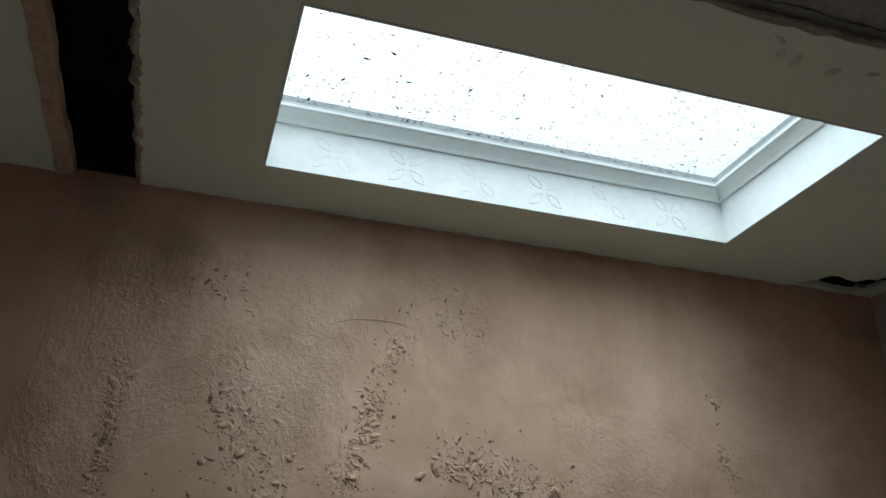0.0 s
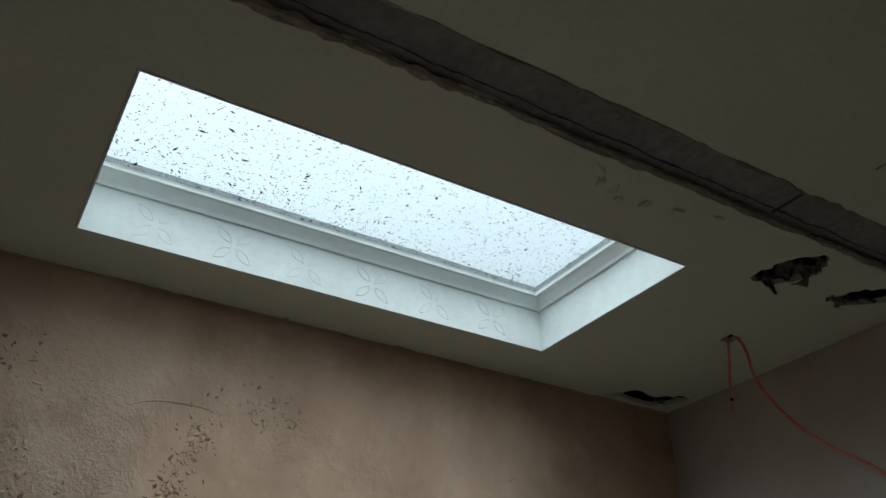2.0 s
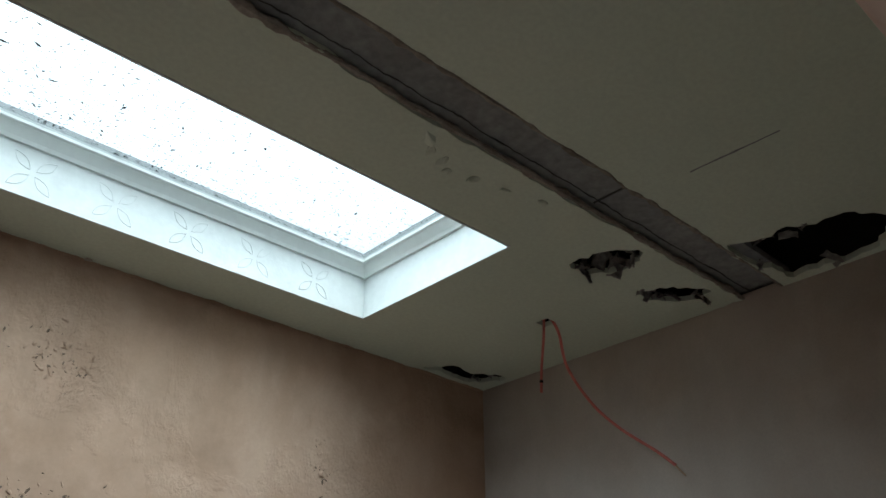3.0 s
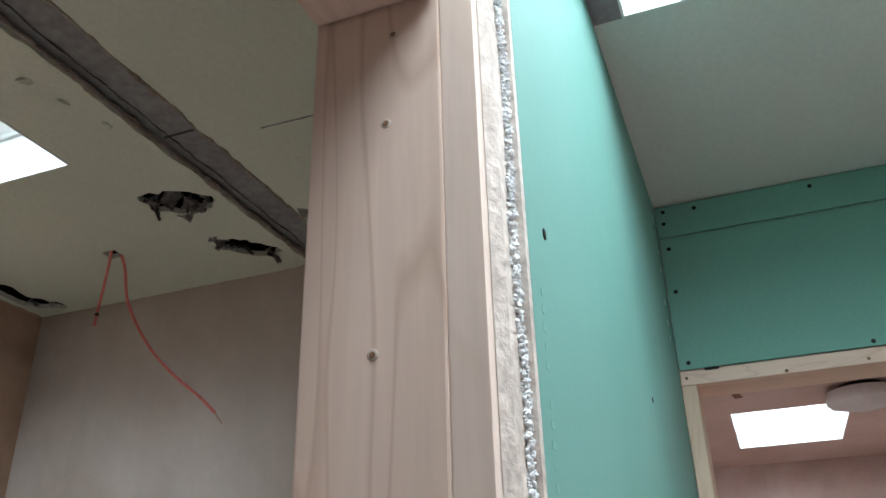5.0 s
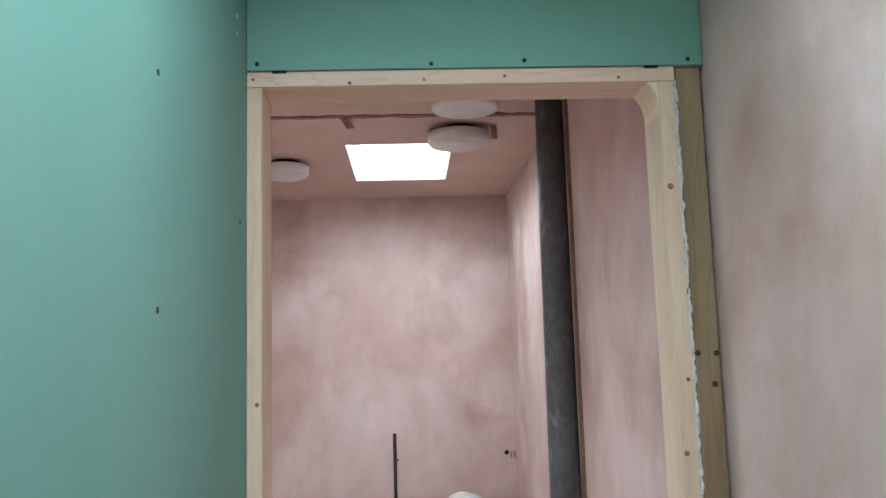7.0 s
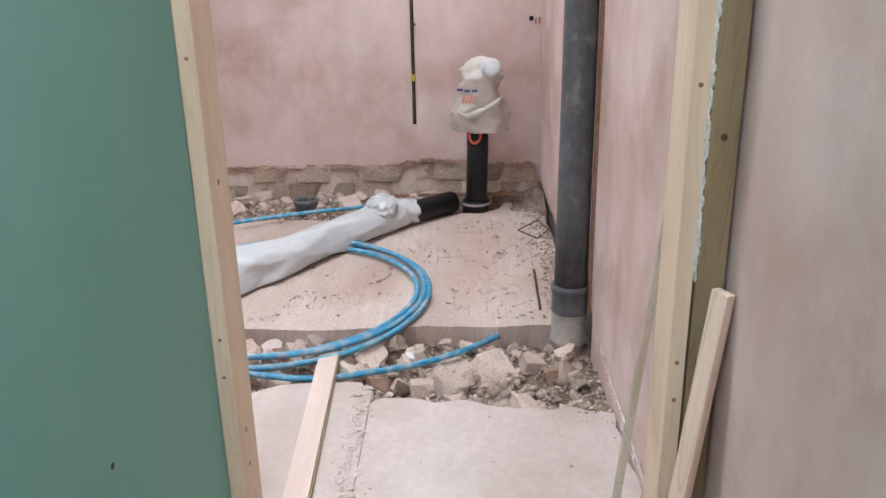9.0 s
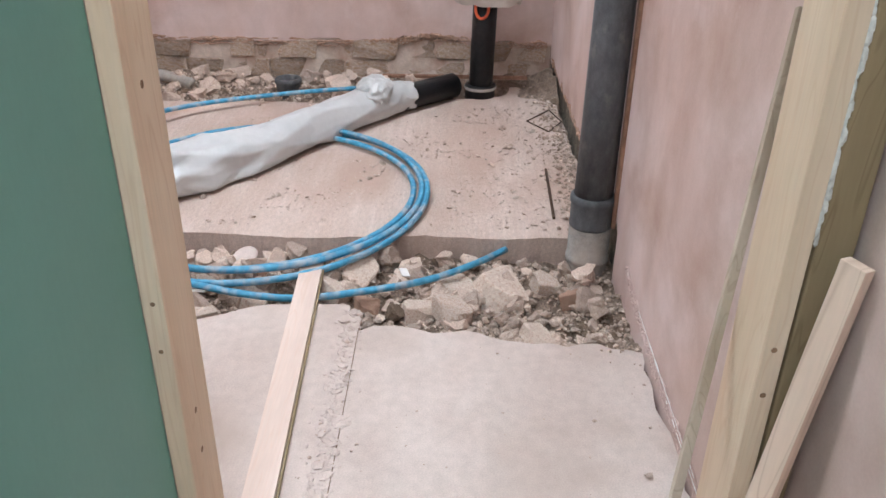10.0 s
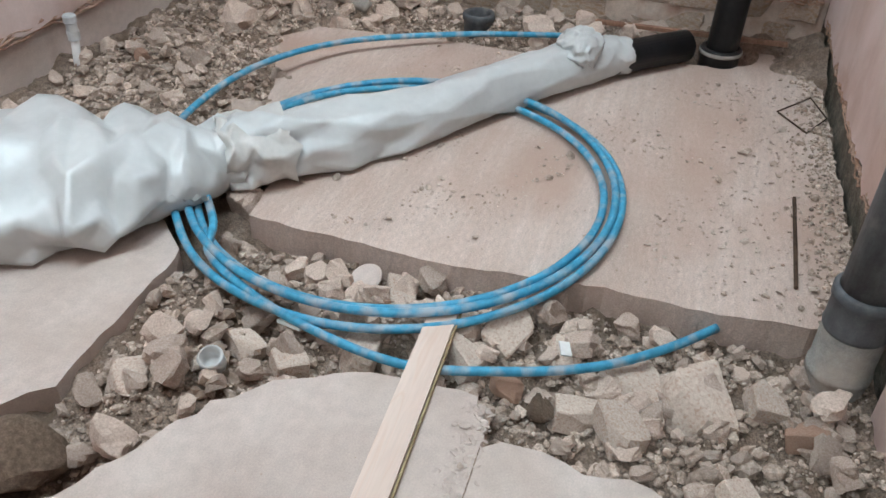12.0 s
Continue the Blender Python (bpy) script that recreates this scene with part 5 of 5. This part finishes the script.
def torn_lining(hole, seed, count, drop):
    xs, ys = [p[0] for p in hole], [p[1] for p in hole]
    t = thing("torn_lining", (sum(xs) / len(xs), sum(ys) / len(ys), CEIL), "torn grey lining hanging out of a ragged ceiling hole", "torn lining", "ceiling holes")
    r = random.Random(seed)
    for i in range(count):
        k = r.randrange(len(hole))
        a, b = Vector((*hole[k], 0)), Vector((*hole[(k + 1) % len(hole)], 0))
        p = a.lerp(b, r.random()).lerp(Vector((t.location.x, t.location.y, 0)), r.uniform(0.05, 0.4))
        s = r.uniform(0.02, 0.045)
        crumpled("scrap", 5, (p.x, p.y, CEIL - r.uniform(-0.006, drop)), (s, s * r.uniform(0.4, 0.8)), (r.uniform(-50, 50), r.uniform(-50, 50), r.uniform(0, 180)), fold_height(seed * 3 + i, 0.014), "foil", t)


torn_lining(A_HOLES["first"], 41, 10, 0.008)
torn_lining(A_HOLES["second"], 42, 8, 0.008)
torn_lining(A_HOLES["large"], 43, 5, 0.004)
torn_lining(A_HOLES["corner"], 44, 2, 0.002)


def crumb_line(name, a, b, count, spread, size, mat, label, seed, squash=0.5):
    r = random.Random(seed)
    places = []
    a, b = Vector(a), Vector(b)
    for _ in range(count):
        p = a.lerp(b, r.random()) + Vector((r.gauss(0, spread[0]), r.gauss(0, spread[1]), r.gauss(0, spread[2])))
        s = size * math.exp(r.gauss(0, 0.45))
        places.append(Matrix.Translation(p) @ pose(0, 0, 0, r.uniform(-25, 25), r.uniform(-25, 25), r.uniform(0, 360)) @ Matrix.Diagonal((s * r.uniform(0.8, 2.4), s, s * squash, 1)))
    return tagged(blobs(name, places, mat), label, "plaster crumbs", kind="stuff")


def ragged_bead(name, x0, x1, y, z, r0, mat, label, seed):
    bm = bmesh.new()
    r = random.Random(seed)
    path = [Vector((x0 + (x1 - x0) * i / 220, y + 0.005 * noise.noise(Vector((i * 0.12, seed, 0))) + r.uniform(-0.0012, 0.0012), z + r.uniform(-0.001, 0.001))) for i in range(221)]
    tube(path, lambda t: r0 * (0.35 + 0.9 * abs(noise.noise(Vector((t * 40, seed, 3))))), 7, bm)
    return structure(name, bm, mat, label, "trim")


ragged_bead("trim_strip_edge", 0.6, 2.45, 1.628, CEIL + 0.003, 0.011, "torn_paper", "torn brown paper edge along the joint strip", 3)
ragged_bead("trim_strip_edge_front", 0.6, 2.45, 1.538, CEIL + 0.002, 0.007, "torn_paper", "torn paper edge along the joint strip", 5)
ragged_bead("trim_strip_inner", 0.6, 2.45, 1.609, CEIL + 0.0115, 0.002, "strip_dark", "dark ragged line inside the joint", 8)
structure("trim_strip_lap", cube(1.90, 1.904, 1.545, 1.62, CEIL + 0.0115, CEIL + 0.0132), "strip_dark", "lap joint in the grey strip", "trim")
for i, (x, y, s) in enumerate(((1.541, 1.67, 0.016), (1.56, 1.69, 0.012), (1.595, 1.703, 0.013), (1.62, 1.715, 0.010), (1.671, 1.699, 0.013), (1.74, 1.69, 0.012), (1.815, 1.669, 0.010))):
    bm = stone_bm((s * 1.5, s * 0.9, 0.007), 60 + i, 2, 0.3)
    bmesh.ops.transform(bm, matrix=pose(x, y, CEIL - 0.0005, 6, 8, 40 + 25 * i), verts=bm.verts)
    tagged(finish("lifted_flake", bm, "ceiling_a"), "lifted flake of ceiling skim beside the joint strip", "flake", "ceiling flakes")
structure("trim_scratch", plate(ragged([(1.926, 1.436), (1.930, 1.276), (1.933, 1.276), (1.930, 1.436)], 0.0008, 0.01, 3), [], CEIL - 0.0006, CEIL - 0.0002), "strip", "thin scratch across the ceiling", "trim")
ragged_bead("trim_wall_shadow_gap", 0.6, 2.45, 2.449, CEIL - 0.001, 0.006, "plaster_brown", "uneven plaster line between wall and ceiling", 12)
bm = stone_bm((0.016, 0.006, 0.006), 77, 2, 0.4)
bmesh.ops.transform(bm, matrix=pose(1.302, 2.44, CEIL - 0.003), verts=bm.verts)
tagged(finish("plaster_lump", bm, "board_edge"), "small plaster lump on the ceiling edge", "plaster lump")
# frayed edge of the slot
bm = tube([Vector((0.606 + 0.008 * noise.noise(Vector((i * 0.3, 0, 0))), 0.99 + 1.45 * i / 160, CEIL + 0.003)) for i in range(161)], lambda t: 0.012 * (0.4 + abs(noise.noise(Vector((t * 60, 2, 0))))), 7)
structure("trim_slot_edge", bm, "torn_paper", "broken plasterboard edge along the open slot", "trim")

# ridges and dabs on the scratched wall, dark specks painting its shaded pits
SCUFFS = [((0.64, 2.00), (0.62, 1.60), 90, 0.016), ((1.13, 1.98), (1.06, 1.78), 70, 0.03), ((1.18, 2.12), (1.12, 2.0), 26, 0.025), ((1.25, 1.86), (1.55, 1.78), 110, 0.03), ((0.80, 1.95), (0.95, 1.78), 60, 0.045),
          ((1.92, 1.93), (1.94, 1.84), 16, 0.015), ((1.25, 2.16), (1.36, 2.12), 14, 0.03), ((0.72, 2.18), (0.86, 2.16), 16, 0.03), ((1.9, 2.1), (1.92, 2.0), 8, 0.02), ((0.7, 1.7), (1.9, 1.55), 130, 0.06), ((0.3, 2.0), (0.38, 1.7), 20, 0.03)]
r = random.Random(17)


def scuffed(name, share, size, depth, mat, label):
    places = []
    for (xa, za), (xb, zb), count, spread in SCUFFS:
        for _ in range(int(count * share) + 1):
            t = r.random()
            x, z = xa + (xb - xa) * t + r.gauss(0, spread * 0.6), za + (zb - za) * t + r.gauss(0, spread)
            s = size * math.exp(r.gauss(0, 0.55))
            places.append(Matrix.Translation((x, YL, min(z, CEIL - 0.02))) @ pose(0, 0, 0, 0, r.uniform(0, 180), 0) @ Matrix.Diagonal((s * r.uniform(0.8, 3.0), s * depth, s, 1)))
    return tagged(blobs(name, places, mat), label, name.replace("_", " "), kind="stuff")


scuffed("plaster_scuffs", 3.4, 0.0020, 0.7, "plaster_brown", "rough scuffs and dabs of plaster on the brown wall")
scuffed("plaster_pits", 2.6, 0.0013, 0.35, "dark_stone", "dark raised specks painting the shade of pits in the brown plaster wall")
ridge = tube(spline([(1.00, YL, 2.10), (1.06, YL, 2.125), (1.14, YL, 2.13), (1.20, YL, 2.12)], 12), lambda t: 0.0022 * math.sin(math.pi * (0.1 + 0.85 * t)), 6)
tagged(finish("plaster_ridge", ridge, "plaster_brown"), "thin trowel ridge on the brown wall", "plaster ridge", kind="structure")

# embossed petals on the reveal paper of the side room window
bm = bmesh.new()
yy = wa[3] - 0.0003
for i in range(6):
    cx = wa[0] + 0.13 + i * 0.155
    for rot in (45, 135, 225, 315):
        for bend in (-1, 1):
            ca, sa = math.cos(math.radians(rot)), math.sin(math.radians(rot))
            pts2 = []
            for k in range(7):
                u = k / 6
                along, across = 0.008 + 0.045 * u, bend * 0.009 * math.sin(math.pi * u)
                pts2.append(Vector((cx + along * ca - across * sa, yy, min(max(CEIL + 0.05 + (along * sa + across * ca) * 0.95, CEIL + 0.004), CEIL + 0.098))))
            tube(pts2, 0.0005 + 0.0003 * (i % 2), 5, bm)
emboss = wpart("emboss", bm, "white_paint", window_a, "embossed petal pattern")

# ---- rubble: shared lumps ----


def mesh_of(bm, name, mat, smooth=False):
    bmesh.ops.recalc_face_normals(bm, faces=bm.faces)
    me = bpy.data.meshes.new(name)
    bm.to_mesh(me)
    bm.free()
    me.materials.append(M[mat])
    return me


STONES = [mesh_of(broken_brick(100 + i, (1, r.uniform(0.6, 0.95), r.uniform(0.45, 0.8)), 6, 0.14), "stone", "stone") for i in range(14)]
BRICKS = [mesh_of(broken_brick(200 + i), "brick", "brick") for i in range(6)]
REDS = [mesh_of(broken_brick(300 + i, (1, 0.7, 0.6), 3), "red_brick", "red_brick") for i in range(3)]
DARKS = [mesh_of(stone_bm((1, 0.75, 0.6), 400 + i, 3, 0.4), "dark_stone", "dark_stone") for i in range(3)]


def under_pipe(x, y, z, s):
    """Sinks a piece until the blue pipe can lie over it."""
    over = [p.z for p in PIPE_LINE if (p.x - x) ** 2 + (p.y - y) ** 2 < (s + 0.014) ** 2]
    return min(z, min(over) - 0.012 - 0.72 * s) if over else z


def lump(name, me, x, y, z, s, turn, label, category, group):
    z = under_pipe(x, y, z, s)
    ob = new(name, me)
    ob.matrix_world = pose(x, y, z, *turn) @ Matrix.Diagonal((s, s, s, 1))
    return tagged(ob, label, category, group)


# pieces that stand out: x, y, half length, turn about z
for i, (x, y, s, a, tip) in enumerate(((3.675, 0.44, 0.068, 35, 6), (3.668, 0.335, 0.082, 20, 16), (3.69, 0.20, 0.046, 10, 10), (3.535, 0.465, 0.052, 30, 8), (3.745, 0.735, 0.060, -25, 25), (3.635, 0.80, 0.052, 50, 22),
                                       (3.56, 0.55, 0.046, 100, 10), (3.60, 1.02, 0.056, 5, 8), (3.52, 1.15, 0.048, 40, 6), (3.54, 1.26, 0.040, 60, 14), (3.80, 1.00, 0.045, 20, 12), (3.72, 0.60, 0.045, 10, 12), (3.43, 0.24, 0.045, 35, 20), (3.36, 1.42, 0.052, 10, 12))):
    lump("brick_fragment", BRICKS[i % 6], x, y, height(x, y) + s * 0.42, s, (tip, -tip * 0.6, a), "dusty broken brick lying in the trench", "brick fragment", "trench rubble")
for i, (x, y, s, a) in enumerate(((3.595, 0.70, 0.036, 30), (3.42, 0.73, 0.026, 80), (3.77, 1.02, 0.032, 10), (4.55, 2.16, 0.03, 0), (3.63, 0.12, 0.040, 90), (4.72, 2.30, 0.02, 50))):
    lump("red_brick_fragment", REDS[i % 3], x, y, height(x, y) + s * 0.5, s, (10, 15, a), "broken piece of red brick in the rubble", "brick fragment", "red brick pieces")
for i, (x, y, s, a) in enumerate(((3.838, 1.215, 0.050, 20), (3.555, 0.615, 0.048, 60))):
    lump("dark_stone", DARKS[i % 3], x, y, height(x, y) + s * 0.5, s, (14, 8, a), "dark angular stone lying in the trench", "stone", "dark stones")
lump("large_stone", DARKS[2], 3.115, 1.455, -0.03, 0.135, (10, 14, 60), "large dark brown stone beside the slab", "stone", "dark stones")
for i, (x, y, s) in enumerate(((4.98, 2.03, 0.075), (5.20, 2.24, 0.06), (4.42, 1.72, 0.045), (4.62, 2.0, 0.045), (4.86, 1.70, 0.05), (5.35, 1.60, 0.05), (5.36, 1.0, 0.06), (5.42, 0.82, 0.05), (5.38, 0.66, 0.04), (4.0, 1.50, 0.05))):
    lump("rubble_stone", STONES[i % 14], x, y, height(x, y) + s * 0.35, s, (8 * i, 11 * i % 40, 47 * i), "pale angular lump of mortar on the rubble heap", "stone", "heap stones")

r = random.Random(51)
for i in range(26):
    x, y, s = r.uniform(5.30, 5.50), 0.48 + 1.8 * (i + r.random()) / 26, r.uniform(0.028, 0.055)
    lump("rubble_stone", STONES[i % 14], x, y, height(x, y) + s * 0.2, s, (r.uniform(-20, 20), r.uniform(-20, 20), r.uniform(0, 360)), "rough lump of broken mortar at the foot of the far wall", "stone", "wall foot stones")


def inside(x, y):
    trench = 3.40 < x < 3.88 and 0.05 < y < 1.50 or (3.1 < x < 3.75 and 1.25 < y < 1.5 and x + y * 1.1 > 4.55)
    heap = 4.0 < x < 5.5 and 1.52 < y < 2.36 and y > 1.46 + 0.30 * max(0, x - 4.1) ** 1.2
    ledge = 5.24 < x < 5.52 and 0.45 < y < 2.3
    return trench, heap, ledge


made = 0
while made < 300:
    x, y = r.uniform(3.1, 5.52), r.uniform(0.04, 2.36)
    t, h, l = inside(x, y)
    if not (t or h or l) or (not t and r.random() < 0.78):
        continue
    s = (0.021 if t else 0.020) * math.exp(r.gauss(0, 0.40))
    s = min(s, 0.038)
    lump("rubble_stone", r.choice(STONES), x, y, height(x, y) + s * (0.45 if not t else r.uniform(0.4, 1.5)), s, (r.uniform(-40, 40), r.uniform(-40, 40), r.uniform(0, 360)),
         "dusty angular rubble stone", "stone", "trench rubble" if t else "heap stones")
    made += 1


def gravel(name, count, where, size, mat, label, seed, flat=0.6):
    """Loose grit, past counting, in one mesh."""
    r = random.Random(seed)
    shapes = []
    for i in range(5):
        bm = stone_bm((1, 0.8, flat), 500 + seed + i, 1, 0.4)
        bm.verts.ensure_lookup_table()
        shapes.append(([v.co.copy() for v in bm.verts], [[v.index for v in f.verts] for f in bm.faces]))
        bm.free()
    vs, fs, n = [], [], 0
    while n < count:
        spot = where(r)
        if not spot:
            continue
        x, y, z = spot
        s = size * math.exp(r.gauss(0, 0.5))
        m = pose(x, y, z + s * 0.3, r.uniform(-30, 30), r.uniform(-30, 30), r.uniform(0, 360)) @ Matrix.Diagonal((s, s, s, 1))
        pts, faces = r.choice(shapes)
        base = len(vs)
        vs += [m @ p for p in pts]
        fs += [[base + i for i in f] for f in faces]
        n += 1
    me = bpy.data.meshes.new(name)
    me.from_pydata(vs, [], fs)
    me.materials.append(M[mat])
    return tagged(new(name, me), label, "rubble", kind="stuff")


def on_rubble(r):
    x, y = r.uniform(3.0, 5.54), r.uniform(0.01, 2.40)
    t, h, l = inside(x, y)
    return (x, y, height(x, y)) if (t or h or l) else None


def by_wall(r):
    x, y = r.uniform(3.3, 5.5), abs(r.gauss(0, 0.05))
    z = 0.0 if x > 3.92 or x < 3.33 else height(x, y)
    return (x, y + 0.004, z)


def on_slab(r):
    x, y = r.uniform(3.95, 5.15), r.uniform(0.05, 1.4)
    keep_it = r.random() < 0.07 + 0.9 * (noise.noise(Vector((x * 4, y * 4, 3))) > 0.14) + 0.5 * (y < 0.35)
    return (x, y, 0.0) if keep_it else None


def on_front(r):
    x, y = r.uniform(2.5, 3.32), r.uniform(0.01, 1.1)
    return (x, y, 0.0) if r.random() < 0.2 + 0.8 * (abs(y - 0.72) < 0.03) + 0.6 * (y < 0.06) else None


gravel("rubble_lumps", 3600, on_rubble, 0.0128, "rubble", "loose fist-sized and smaller rubble lumps", 9)
gravel("rubble_gravel", 15000, on_rubble, 0.0058, "rubble", "crushed dusty rubble filling the trench and heap", 1)
gravel("wall_grit", 1700, by_wall, 0.0062, "rubble", "crumbs of mortar along the wall base", 2)
gravel("slab_chips", 1000, on_slab, 0.0044, "brick", "scattered pale mortar chips on the slab", 13, 0.22)
gravel("slab_crumbs", 700, on_slab, 0.0056, "rubble", "scattered brick crumbs on the slab", 3, 0.25)
gravel("slab_dust_crumbs", 160, on_front, 0.003, "stone", "scattered crumbs on the pale slab", 4, 0.5)

# rough mortar band along the joint of the front slab
crumb_line("slab_joint_mortar", (2.55, 0.722, 0.0), (3.47, 0.722, 0.0), 420, (0.0, 0.016, 0.0), 0.0048, "concrete", "rough mortar ridge along the slab joint", 6, 0.28)
bm = bmesh.new()
box(bm, 2.5, 3.37, 0.6985, 0.7005, -0.001, 0.0012)
structure("trim_slab_joint", bm, "soil", "thin dirt line along the slab joint", "trim")

# ---- steel left on the slab ----
rod = tagged(finish("steel_rod", tube(spline([(4.435, 0.124, 0.006), (4.25, 0.130, 0.006), (4.03, 0.138, 0.006)]), 0.005, 8), "rust"), "rusty steel rod lying on the slab", "rod")
wire = tagged(finish("bent_wire", tube([Vector(p) for p in ((4.967, 0.152, 0.005), (5.073, 0.050, 0.02), (4.95, 0.008, 0.012), (4.843, 0.071, 0.004), (4.955, 0.150, 0.008))], 0.0028, 6), "rust"), "thin wire bent into a loop on the slab", "wire")
tagged(finish("wall_rail", cube(5.40, 5.42, 0.12, 0.80, 0.055, 0.070, bevel=0.002), "terracotta"), "low timber rail along the foot of the far wall", "rail")
tagged(finish("slate_piece", cube(-0.06, 0.06, -0.045, 0.045, -0.004, 0.004, bevel=0.001, m=pose(4.33, 1.66, 0.045, 12, -16, 30)), "stone"), "flat grey-white tile piece on the rubble", "tile")
tagged(finish("white_shard", cube(-0.035, 0.035, -0.02, 0.02, -0.004, 0.004, bevel=0.001, m=pose(3.60, 1.17, -0.025, 18, 10, 70)), "white_paint"), "white broken plaster shard in the trench", "shard")
tagged(finish("glass_shard", cube(-0.018, 0.018, -0.012, 0.012, -0.002, 0.002, bevel=0.0005, m=pose(3.68, 0.60, -0.005, 14, -10, 20)), "white_plastic"), "small pale tile shard on the rubble", "shard")

structure("trim_far_mortar", cube(XF + 0.013, XF + 0.03, 0.0, YL - 0.01, -0.05, 0.19), "brick", "crumbling mortar between the bricks of the far wall", "mortar")
# ---- bricks showing at the base of the far wall ----
brick_me = [mesh_of(broken_brick(700 + i, (0.5, 0.5, 0.5), 1, 0.07), "brick", "old_brick") for i in range(6)]
y = 0.02
i = 0
while y < 2.36:
    w = r.uniform(0.095, 0.21)
    for row, (z, h) in enumerate(((0.140, 0.088), (0.050, 0.085))):
        ob = new("brick", brick_me[(i + row) % 6])
        ob.parent = far_core
        ob.matrix_world = pose(XF + 0.042 + r.uniform(-0.012, 0.012), y + w / 2 + (0.04 * row), z + r.uniform(-0.010, 0.008), r.uniform(-4, 4), 0, r.uniform(-4, 4)) @ Matrix.Diagonal((0.075, w * 0.99, h, 1))
    y += w + r.uniform(0.003, 0.012)
    i += 1
